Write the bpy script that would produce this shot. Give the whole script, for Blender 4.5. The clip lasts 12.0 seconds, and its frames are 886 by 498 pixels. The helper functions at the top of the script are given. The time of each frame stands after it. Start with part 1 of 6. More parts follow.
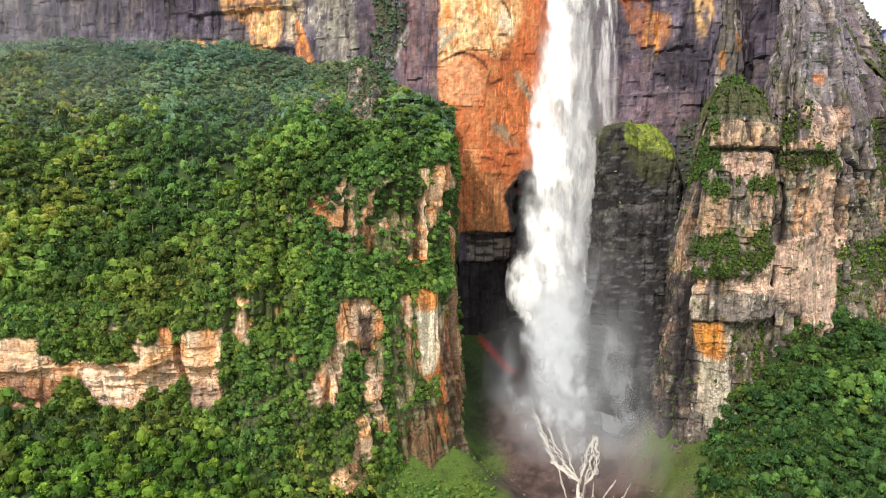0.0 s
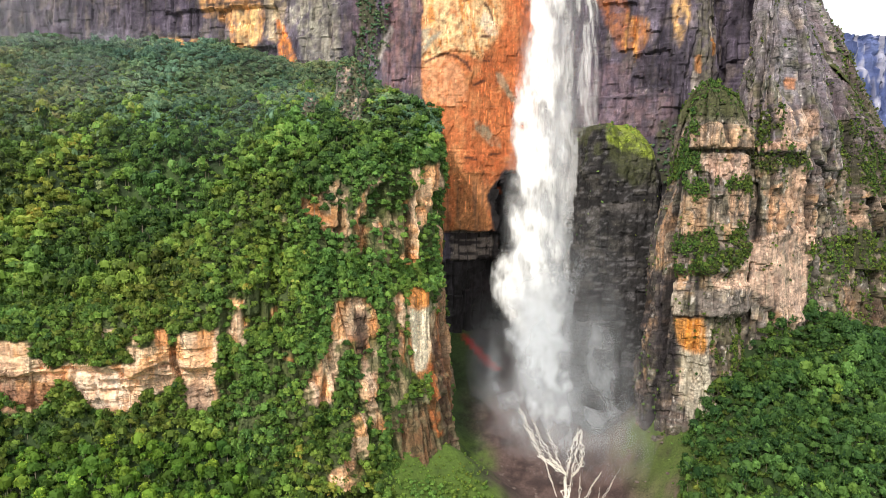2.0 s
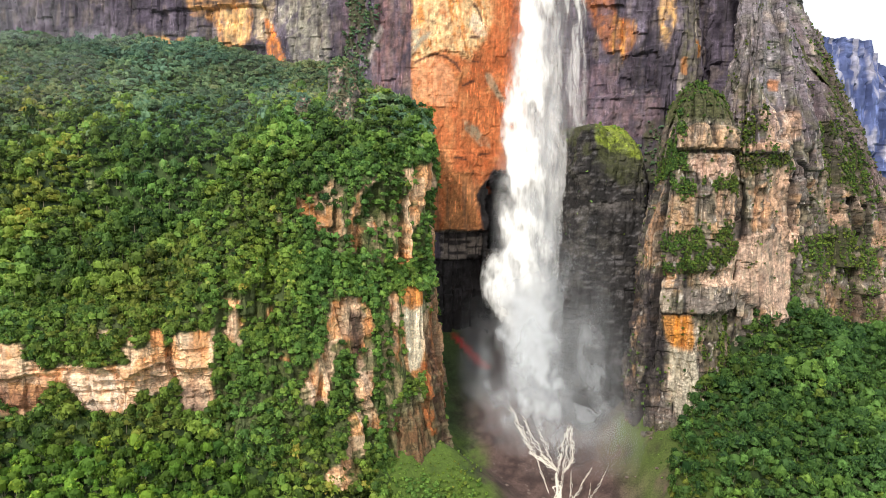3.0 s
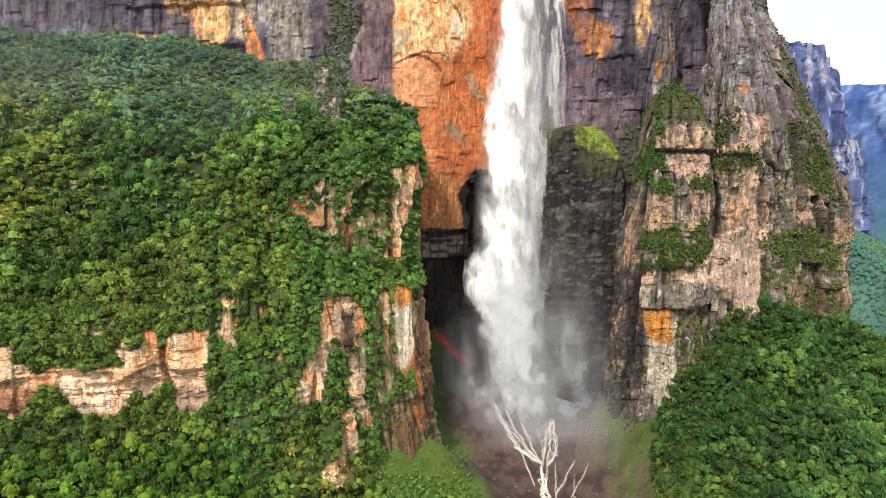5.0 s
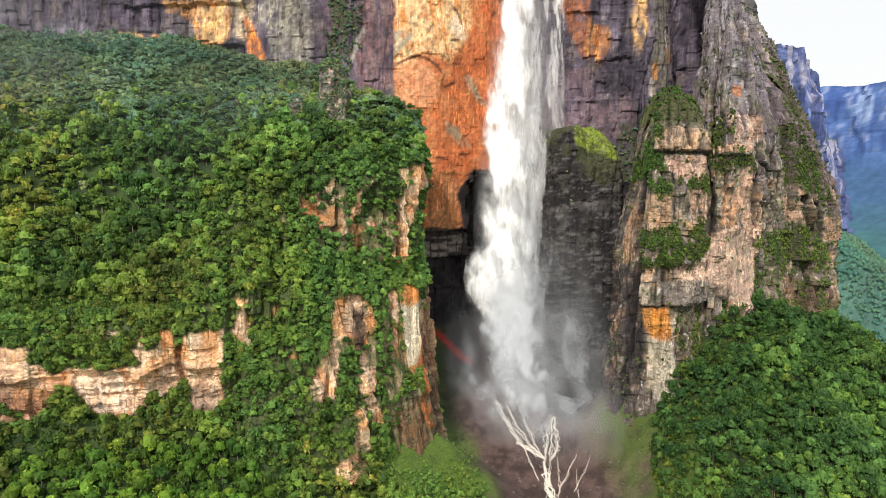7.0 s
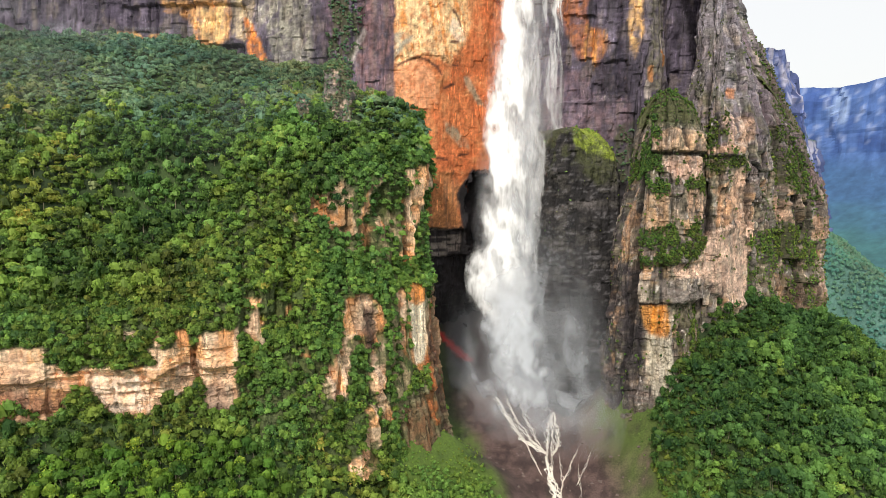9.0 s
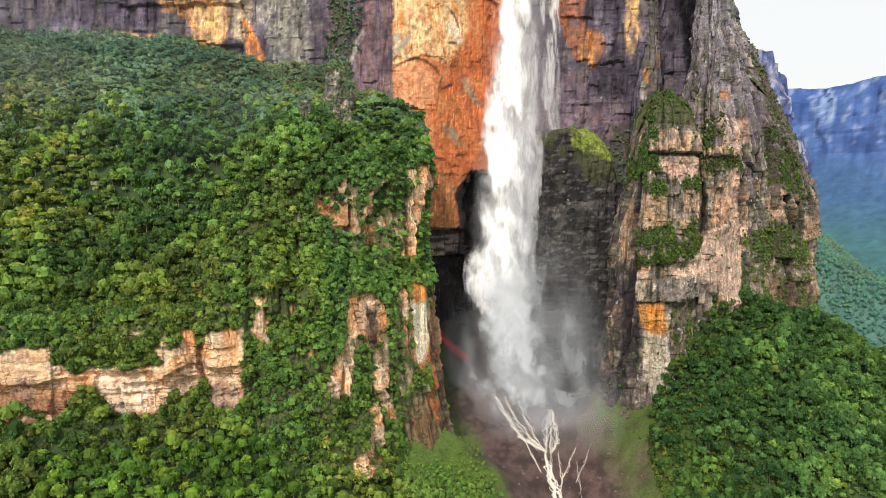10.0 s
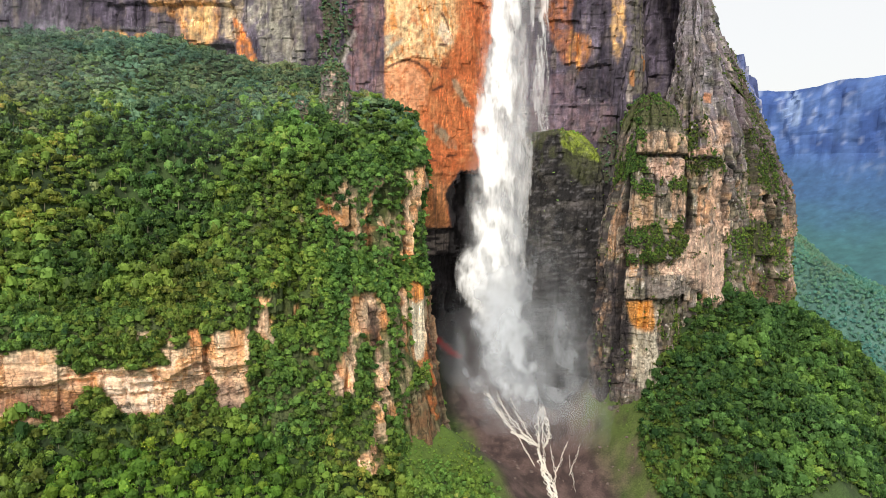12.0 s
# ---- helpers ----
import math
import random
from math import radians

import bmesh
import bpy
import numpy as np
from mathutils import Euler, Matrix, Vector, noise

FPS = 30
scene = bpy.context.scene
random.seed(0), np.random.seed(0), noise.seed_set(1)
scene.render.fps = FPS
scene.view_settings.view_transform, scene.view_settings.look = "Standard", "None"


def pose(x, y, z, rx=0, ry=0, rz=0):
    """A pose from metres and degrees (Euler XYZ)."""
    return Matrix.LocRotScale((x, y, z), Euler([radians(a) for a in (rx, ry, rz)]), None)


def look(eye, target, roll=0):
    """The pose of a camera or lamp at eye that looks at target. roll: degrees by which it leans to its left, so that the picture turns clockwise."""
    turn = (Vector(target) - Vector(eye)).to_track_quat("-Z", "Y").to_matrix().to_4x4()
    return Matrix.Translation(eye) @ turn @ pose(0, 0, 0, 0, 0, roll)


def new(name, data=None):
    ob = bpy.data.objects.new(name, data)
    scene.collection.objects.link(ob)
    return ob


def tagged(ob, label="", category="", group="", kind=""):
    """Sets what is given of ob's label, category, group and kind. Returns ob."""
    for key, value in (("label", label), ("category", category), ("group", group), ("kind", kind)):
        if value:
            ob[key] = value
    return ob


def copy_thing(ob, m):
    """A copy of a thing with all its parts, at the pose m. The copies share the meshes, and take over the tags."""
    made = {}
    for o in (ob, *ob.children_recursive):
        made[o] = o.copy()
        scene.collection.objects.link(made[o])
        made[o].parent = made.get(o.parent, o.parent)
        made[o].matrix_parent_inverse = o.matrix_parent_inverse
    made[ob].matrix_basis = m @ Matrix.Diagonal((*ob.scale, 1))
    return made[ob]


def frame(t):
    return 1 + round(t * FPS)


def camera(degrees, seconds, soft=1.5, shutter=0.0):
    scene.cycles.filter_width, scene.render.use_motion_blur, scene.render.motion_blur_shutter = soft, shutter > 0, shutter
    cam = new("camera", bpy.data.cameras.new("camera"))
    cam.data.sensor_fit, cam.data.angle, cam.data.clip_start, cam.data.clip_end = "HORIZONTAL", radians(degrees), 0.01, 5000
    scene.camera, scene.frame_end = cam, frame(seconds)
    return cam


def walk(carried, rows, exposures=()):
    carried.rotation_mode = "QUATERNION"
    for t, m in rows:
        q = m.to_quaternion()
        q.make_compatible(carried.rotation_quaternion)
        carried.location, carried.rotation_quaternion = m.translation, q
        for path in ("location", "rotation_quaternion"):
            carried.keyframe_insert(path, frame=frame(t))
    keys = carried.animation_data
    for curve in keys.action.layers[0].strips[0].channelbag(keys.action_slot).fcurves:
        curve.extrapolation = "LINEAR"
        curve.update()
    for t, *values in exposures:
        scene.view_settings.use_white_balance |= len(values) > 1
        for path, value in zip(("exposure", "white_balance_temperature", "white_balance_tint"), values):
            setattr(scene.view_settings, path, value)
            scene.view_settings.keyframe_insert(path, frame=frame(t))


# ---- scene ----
cam = camera(68.7, 12.0, soft=0.65)
METRES, EYE, TILT, LEAN, TURN = 160.0, 320.0, -5.9, -1.0, 0.0
ROWS = [
    (0.0, 0.0, 0.0, 0.0, 0.0, 0.0, 0.0),
    (0.5, -0.0407, -0.0119, 0.0005, -0.82, -0.03, 0.09),
    (1.0, -0.0809, -0.0235, 0.0004, -1.61, -0.05, 0.18),
    (1.5, -0.1217, -0.0348, 0.0006, -2.39, -0.07, 0.26),
    (2.0, -0.1627, -0.0458, 0.0009, -3.25, -0.1, 0.34),
    (2.5, -0.2038, -0.0563, 0.0009, -4.13, -0.13, 0.43),
    (3.0, -0.2446, -0.0664, 0.0012, -5.05, -0.16, 0.52),
    (3.5, -0.2853, -0.0762, 0.0018, -5.98, -0.2, 0.61),
    (5.5, -0.4466, -0.1107, 0.0037, -8.99, -0.34, 0.91),
    (6.0, -0.4887, -0.1181, 0.0046, -9.43, -0.37, 0.95),
    (6.5, -0.528, -0.1259, 0.005, -9.75, -0.38, 0.99),
    (7.0, -0.5684, -0.1337, 0.0055, -10.12, -0.4, 1.03),
    (9.0, -0.7322, -0.1625, 0.0081, -11.85, -0.48, 1.19),
    (9.5, -0.7725, -0.1696, 0.0085, -12.33, -0.5, 1.24),
    (10.0, -0.8134, -0.1765, 0.0093, -12.85, -0.52, 1.28),
    (10.5, -0.8543, -0.1836, 0.01, -13.34, -0.55, 1.32),
    (11.0, -0.8952, -0.1907, 0.0109, -13.9, -0.57, 1.37),
    (11.5, -0.9366, -0.1977, 0.0121, -14.55, -0.59, 1.42),
    (12.0, -0.978, -0.2042, 0.013, -15.29, -0.62, 1.48),
]
walk(cam, [(t, pose(0, 0, EYE, TILT, LEAN, TURN) @ pose(METRES * x, METRES * y, METRES * z, 90 + pitch, roll, yaw)) for t, x, y, z, yaw, pitch, roll in ROWS],
     [(0.0, -0.13), (5.5, -0.23), (12.0, -0.31)])

# ---------------------------------------------------------------- light
world = bpy.data.worlds.new("world")
scene.world = world
world.use_nodes = True
SUN_UP, SUN_TURN = 41.0, 209.0      # elevation; compass bearing of the sun, clockwise from +y
wn = world.node_tree
sky = wn.nodes.new("ShaderNodeTexSky")
sky.sky_type, sky.sun_disc = "NISHITA", False
sky.sun_elevation, sky.sun_rotation = radians(SUN_UP), radians(SUN_TURN)
sky.dust_density, sky.air_density = 4.0, 1.0
mixn = wn.nodes.new("ShaderNodeMix")
mixn.data_type = "RGBA"
mixn.inputs["Factor"].default_value = 0.6          # thin bright cloud over the blue
wn.links.new(sky.outputs["Color"], mixn.inputs["A"])
mixn.inputs["B"].default_value = (14.9, 14.6, 14.0, 1)
wn.links.new(mixn.outputs["Result"], wn.nodes["Background"].inputs["Color"])
wn.nodes["Background"].inputs["Strength"].default_value = 0.117
sun = new("sun", bpy.data.lights.new("sun", "SUN"))
sun.data.energy, sun.data.angle, sun.data.color = 3.35, radians(4), (1.0, 0.94, 0.84)
sd = Vector((math.sin(radians(SUN_TURN)) * math.cos(radians(SUN_UP)), math.cos(radians(SUN_TURN)) * math.cos(radians(SUN_UP)), math.sin(radians(SUN_UP))))
sun.matrix_world = look(sd * 900 + Vector((0, 500, 300)), (0, 500, 300))


# ---------------------------------------------------------------- arithmetic
rng = np.random.default_rng(7)


def lin(r, g, b):
    """sRGB bytes to linear."""
    c = np.array([r, g, b]) / 255.0
    return np.where(c <= 0.04045, c / 12.92, ((c + 0.055) / 1.055) ** 2.4)


def hash2(i, j, k=0):
    n = (np.asarray(i, np.int64) * 374761393 + np.asarray(j, np.int64) * 668265263 + np.asarray(k, np.int64) * 2147483647 + 1013904223) & 0xFFFFFFFF
    n = ((n ^ (n >> 13)) * 1274126177) & 0xFFFFFFFF
    n = ((n ^ (n >> 16)) * 2246822519) & 0xFFFFFFFF
    return ((n ^ (n >> 15)) & 0xFFFFFF) / float(0xFFFFFF)


def vnoise(x, y, k=0):
    """Smooth value noise, 0 to 1."""
    xi, yi = np.floor(x), np.floor(y)
    fx, fy = x - xi, y - yi
    fx, fy = fx * fx * (3 - 2 * fx), fy * fy * (3 - 2 * fy)
    a, b = hash2(xi, yi, k), hash2(xi + 1, yi, k)
    c, d = hash2(xi, yi + 1, k), hash2(xi + 1, yi + 1, k)
    return (a + (b - a) * fx) * (1 - fy) + (c + (d - c) * fx) * fy


def fbm(x, y, k=0, octaves=4):
    v, amp, tot = 0.0, 1.0, 0.0
    for o in range(octaves):
        v = v + amp * vnoise(x * 2 ** o + 17.3 * o, y * 2 ** o - 9.1 * o, k + o)
        tot += amp
        amp *= 0.55
    return v / tot


def step(a, b, x):
    t = np.clip((x - a) / (b - a), 0, 1)
    return t * t * (3 - 2 * t)


def box(x, z, x0, x1, z0, z1, soft=6.0):
    """1 inside a rectangle, fading over soft metres."""
    return step(x0 - soft, x0 + soft, x) * (1 - step(x1 - soft, x1 + soft, x)) * step(z0 - soft, z0 + soft, z) * (1 - step(z1 - soft, z1 + soft, z))


def area(x, z, outline, soft=1.5, rag=4.0, k=0):
    """1 inside an outline on a face, with a ragged edge that fades over soft metres."""
    p = np.array(outline, float)
    out = np.zeros(x.shape)
    pad = soft + 1.2 * rag
    near = (x > p[:, 0].min() - pad) & (x < p[:, 0].max() + pad) & (z > p[:, 1].min() - pad) & (z < p[:, 1].max() + pad)
    if not near.any():
        return out
    a, b = x[near], z[near]
    a, b = a + 2 * rag * (fbm(a / (1.6 * rag + 2), b / (2.6 * rag + 3), k + 61, 4) - 0.5), b + 2 * rag * (fbm(a / (1.6 * rag + 2), b / (2.6 * rag + 3), k + 67, 4) - 0.5)
    gap, inside = np.full(a.shape, 1e9), np.zeros(a.shape, bool)
    for (x0, z0), (x1, z1) in zip(p, np.roll(p, -1, 0)):
        f = np.clip(((a - x0) * (x1 - x0) + (b - z0) * (z1 - z0)) / ((x1 - x0) ** 2 + (z1 - z0) ** 2 + 1e-9), 0, 1)
        gap = np.minimum(gap, np.hypot(a - x0 - f * (x1 - x0), b - z0 - f * (z1 - z0)))
        if z0 != z1:
            inside ^= ((z0 > b) != (z1 > b)) & (a < (x1 - x0) * (b - z0) / (z1 - z0) + x0)
    out[near] = step(-soft, soft, np.where(inside, gap, -gap))
    return out


def smax(a, b, k):
    return 0.5 * (a + b + np.sqrt((a - b) ** 2 + k * k))


def mixc(a, b, f):
    return a + (b - a) * f[..., None]


def blocks(s, z, w, h, k):
    """Jointed blocks: each about w wide and h high, with its own offset of -0.5 to 0.5."""
    s2 = s + 0.35 * w * (fbm(s / (1.7 * w), z / (2.2 * w), k, 2) - 0.5) * 2
    i = np.floor(s2 / w)
    z2 = z + h * hash2(i, 0, k) + 0.25 * h * (vnoise(s / (2 * w), z / (3 * h), k + 5) - 0.5)
    j = np.floor(z2 / h)
    fr = s2 / w - i
    return hash2(i, j, k + 3) - 0.5, np.minimum(fr, 1 - fr) * w


def rock_relief(s, z, k, big=5.0, mid=2.6, small=1.2, ledge=1.2, slot=3.0, width=27, fold=15.0, rough=2.2):
    """How far a jointed sandstone face stands out: columns, blocks, beds and the clefts between them."""
    b1, c1 = blocks(s, z, width, 110, k)
    b2, c2 = blocks(s, z, 0.42 * width, 27, k + 11)
    b3, c3 = blocks(s, z, 5.4, 8, k + 23)
    broken = step(0.4, 0.6, fbm(s / 34, z / 34, k + 51))
    bed = z + 2.5 * (fbm(s / 70, z / 70, k + 2) - 0.5) * 4
    strata = hash2(np.floor(bed / 4.3), np.floor(s / 37 + 0.5 * hash2(np.floor(bed / 4.3), 1, k)), k + 31) - 0.5
    thin = hash2(np.floor(bed / 1.9), 0, k + 37) - 0.5
    soft = fbm(s / 45, z / 60, k + 41) - 0.5
    grain = fbm(s / 4, z / 5, k + 43, 3) - 0.5
    open_ = step(0.35, 0.6, fbm(s / 40, z / 50, k + 47))
    cleft = slot * np.clip(1.4 - c1 / 3.0, 0, 1) * open_ + 0.5 * slot * np.clip(1 - c2 / 1.8, 0, 1)
    return 2 * big * b1 + 2 * mid * b2 + 2 * small * b3 * (0.4 + broken) + 1.2 * ledge * strata * (0.3 + broken) + 0.4 * ledge * thin + fold * soft + rough * grain - cleft


# ---------------------------------------------------------------- materials
def nodes_of(name):
    m = bpy.data.materials.new(name)
    m.use_nodes = True
    return m, m.node_tree.nodes, m.node_tree.links, m.node_tree.nodes["Principled BSDF"]


def math_node(nt, op, a, b):
    n = nt.nodes.new("ShaderNodeMath")
    n.operation = op
    for k, v in ((0, a), (1, b)):
        if isinstance(v, (int, float)):
            n.inputs[k].default_value = v
        else:
            nt.links.new(v, n.inputs[k])
    return n.outputs[0]


def noise_node(nt, scale, detail=5, stretch=(1, 1, 1), rough=0.6):
    co = nt.nodes.new("ShaderNodeTexCoord")
    mp = nt.nodes.new("ShaderNodeMapping")
    mp.inputs["Scale"].default_value = stretch
    n = nt.nodes.new("ShaderNodeTexNoise")
    n.inputs["Scale"].default_value, n.inputs["Detail"].default_value, n.inputs["Roughness"].default_value = scale, detail, rough
    nt.links.new(co.outputs["Object"], mp.inputs["Vector"])
    nt.links.new(mp.outputs["Vector"], n.inputs["Vector"])
    return n.outputs["Fac"]


def toned_material(name, rough, fine, streak, bump, low=0.55, high=1.45, joint=0.0, joint_size=12.0, runs=(0.25, 0.25), pale=0.0, pale_size=0.55):
    """A surface whose colour is the mesh's 'tone' (mineral, in places with painted haze or shade), broken up by grain,
    by stains that run down and by cracked joints.
    """
    m, nodes, links, bsdf = nodes_of(name)
    nt = m.node_tree
    at = nodes.new("ShaderNodeAttribute")
    at.attribute_name = "tone"
    grain = noise_node(nt, fine, 7, (1, 1, 1.25), 0.68)
    run = noise_node(nt, streak, 4, (1, 1, 0.12))
    thin = noise_node(nt, 5 * streak, 3, (1, 1, 0.09), 0.5)
    both = math_node(nt, "ADD", math_node(nt, "MULTIPLY", grain, 1 - runs[0] - runs[1]), math_node(nt, "ADD", math_node(nt, "MULTIPLY", run, runs[0]), math_node(nt, "MULTIPLY", thin, runs[1])))
    mr = nodes.new("ShaderNodeMapRange")
    mr.inputs["From Min"].default_value, mr.inputs["From Max"].default_value = 0.37, 0.63
    mr.inputs["To Min"].default_value, mr.inputs["To Max"].default_value = low, high
    links.new(both, mr.inputs["Value"])
    shade, height = mr.outputs["Result"], both
    if joint:
        co = nodes.new("ShaderNodeTexCoord")
        warp_ = nodes.new("ShaderNodeTexNoise")
        warp_.inputs["Scale"].default_value, warp_.inputs["Detail"].default_value = 1.6 / joint_size, 4
        links.new(co.outputs["Object"], warp_.inputs["Vector"])
        off = nodes.new("ShaderNodeVectorMath")
        off.operation = "SCALE"
        off.inputs["Scale"].default_value = 0.28 * joint_size
        links.new(warp_.outputs["Color"], off.inputs[0])
        add = nodes.new("ShaderNodeVectorMath")
        add.operation = "ADD"
        links.new(co.outputs["Object"], add.inputs[0])
        links.new(off.outputs[0], add.inputs[1])
        worn = noise_node(nt, 0.5 / joint_size, 3)
        lines = None
        for size, stretch, width in ((1.0, (1, 1, 0.3), 0.02), (0.45, (0.4, 0.4, 1.7), 0.026)):
            mp = nodes.new("ShaderNodeMapping")
            mp.inputs["Scale"].default_value = stretch
            links.new(add.outputs[0], mp.inputs["Vector"])
            vo = nodes.new("ShaderNodeTexVoronoi")
            vo.feature = "DISTANCE_TO_EDGE"
            vo.inputs["Scale"].default_value = 1.0 / (size * joint_size)
            links.new(mp.outputs[0], vo.inputs["Vector"])
            edge_ = nodes.new("ShaderNodeMapRange")
            edge_.inputs["From Min"].default_value, edge_.inputs["From Max"].default_value = width * 0.3, width * 1.6
            edge_.inputs["To Min"].default_value, edge_.inputs["To Max"].default_value = 1.0, 0.0
            links.new(vo.outputs["Distance"], edge_.inputs["Value"])
            lines = edge_.outputs["Result"] if lines is None else math_node(nt, "MAXIMUM", lines, math_node(nt, "MULTIPLY", edge_.outputs["Result"], 0.8))
        some = nodes.new("ShaderNodeMapRange")
        some.inputs["From Min"].default_value, some.inputs["From Max"].default_value = 0.42, 0.58
        links.new(worn, some.inputs["Value"])
        lines = math_node(nt, "MULTIPLY", lines, some.outputs["Result"])
        shade = math_node(nt, "MULTIPLY", shade, math_node(nt, "SUBTRACT", 1.0, math_node(nt, "MULTIPLY", lines, joint)))
        height = math_node(nt, "SUBTRACT", both, math_node(nt, "MULTIPLY", lines, 0.35))
    sc = nodes.new("ShaderNodeVectorMath")
    sc.operation = "SCALE"
    links.new(at.outputs["Color"], sc.inputs[0])
    links.new(shade, sc.inputs["Scale"])
    colour = sc.outputs["Vector"]
    if pale:
        # white mineral runs, thin and broken
        drip = noise_node(nt, pale_size, 4, (1, 1, 0.10), 0.55)
        where = noise_node(nt, 0.064 * pale_size, 3)
        pick = nodes.new("ShaderNodeMapRange")
        pick.inputs["From Min"].default_value, pick.inputs["From Max"].default_value = 0.62, 0.68
        pick.inputs["To Max"].default_value = pale
        links.new(math_node(nt, "ADD", drip, math_node(nt, "MULTIPLY", math_node(nt, "SUBTRACT", where, 0.55), 0.5)), pick.inputs["Value"])
        lift = nodes.new("ShaderNodeVectorMath")
        lift.operation = "SCALE"
        links.new(colour, lift.inputs[0])
        links.new(math_node(nt, "ADD", 1.0, pick.outputs["Result"]), lift.inputs["Scale"])
        colour = lift.outputs["Vector"]
    links.new(colour, bsdf.inputs["Base Color"])
    bsdf.inputs["Roughness"].default_value = rough
    bp = nodes.new("ShaderNodeBump")
    bp.inputs["Strength"].default_value, bp.inputs["Distance"].default_value = bump, 1.0
    links.new(height, bp.inputs["Height"])
    links.new(bp.outputs["Normal"], bsdf.inputs["Normal"])
    return m


ROCK = toned_material("sandstone", 0.85, 0.4, 0.12, 1.0, 0.46, 1.6, 0.55, 10.0, (0.22, 0.18), 0.6, 0.4)
WALL = toned_material("sheer_sandstone", 0.85, 0.17, 0.08, 1.0, 0.52, 1.44, 0.0, 26.0, (0.16, 0.24), 1.0)
# for distant rock: the air's haze is part of its tone colours
HAZE_ROCK = toned_material("hazed_sandstone", 0.95, 0.03, 0.012, 0.6, 0.74, 1.26, 0.0, 60.0, (0.2, 0.3), 0.7, 0.1)
FAR_HAZE_ROCK = toned_material("far_hazed_sandstone", 0.95, 0.02, 0.008, 0.5, 0.78, 1.22, 0.0, 60.0, (0.2, 0.3), 0.16, 0.05)
CRAG = toned_material("weathered_sandstone", 0.9, 0.3, 0.11, 1.0, 0.36, 1.55, 0.6, 11.0, (0.28, 0.2), 1.1)
SOIL = toned_material("forest_soil", 0.95, 0.5, 0.2, 0.6)


def leaf_material(name, dark, bright, warm, per_object=False):
    m, nodes, links, bsdf = nodes_of(name)
    nt = m.node_tree
    if per_object:
        tint = nodes.new("ShaderNodeObjectInfo").outputs["Random"]
    else:
        at = nodes.new("ShaderNodeAttribute")
        at.attribute_name = "tint"
        tint = at.outputs["Fac"]
    isl = nodes.new("ShaderNodeNewGeometry").outputs["Random Per Island"]
    f = math_node(nt, "ADD", math_node(nt, "MULTIPLY", tint, 0.66), math_node(nt, "MULTIPLY", isl, 0.36))
    ramp = nodes.new("ShaderNodeValToRGB")
    el = ramp.color_ramp.elements
    el[0].position, el[0].color = 0.0, (*dark, 1)
    el[1].position, el[1].color = 1.0, (*warm, 1)
    for place, share in ((0.3, 0.3), (0.55, 0.6), (0.82, 1.0)):
        el.new(place).color = (*(np.array(dark) * (1 - share) + np.array(bright) * share), 1)
    links.new(f, ramp.inputs["Fac"])
    # kinds of trees: from bluish to olive and reddish leaves
    if per_object:
        kind_of = math_node(nt, "ADD", math_node(nt, "MULTIPLY", math_node(nt, "FRACT", math_node(nt, "MULTIPLY", tint, 7.3), 0.0), 0.4), 0.34)
    else:
        ah = nodes.new("ShaderNodeAttribute")
        ah.attribute_name = "hue"
        kind_of = ah.outputs["Fac"]
    hues = nodes.new("ShaderNodeValToRGB")
    he = hues.color_ramp.elements
    he[0].position, he[0].color = 0.0, (0.62, 0.9, 1.0, 1)
    he[1].position, he[1].color = 1.0, (1.0, 0.76, 0.56, 1)
    for place, colour in ((0.35, (0.78, 0.98, 0.86)), (0.6, (0.9, 0.95, 0.7)), (0.85, (1.0, 0.84, 0.66))):
        he.new(place).color = (*colour, 1)
    links.new(kind_of, hues.inputs["Fac"])
    mul = nodes.new("ShaderNodeVectorMath")
    mul.operation = "MULTIPLY"
    links.new(ramp.outputs["Color"], mul.inputs[0])
    links.new(hues.outputs["Color"], mul.inputs[1])
    leaf_colour = mul.outputs[0]
    links.new(leaf_colour, bsdf.inputs["Base Color"])
    bsdf.inputs["Roughness"].default_value = 0.6
    bsdf.inputs["Specular IOR Level"].default_value = 0.25
    tr = nodes.new("ShaderNodeBsdfTranslucent")
    links.new(leaf_colour, tr.inputs["Color"])
    mx = nodes.new("ShaderNodeMixShader")
    mx.inputs[0].default_value = 0.25
    links.new(bsdf.outputs[0], mx.inputs[1])
    links.new(tr.outputs[0], mx.inputs[2])
    links.new(mx.outputs[0], nodes["Material Output"].inputs["Surface"])
    return m


LEAF = leaf_material("foliage", lin(36, 62, 32), lin(156, 182, 90), lin(202, 190, 108))
# leaves on the far spur, pale teal with painted distance haze
LEAF_FAR_HAZE = leaf_material("foliage_far_haze", lin(104, 146, 140), lin(122, 162, 148), lin(130, 166, 150))
# leaves high under the wall, greyed and lightened to paint in haze
LEAF_HIGH_HAZE = leaf_material("foliage_high_haze", lin(72, 100, 84), lin(156, 174, 132), lin(194, 180, 134))
LEAF_ONE = leaf_material("foliage_single", lin(38, 68, 32), lin(124, 158, 64), lin(198, 210, 88), True)


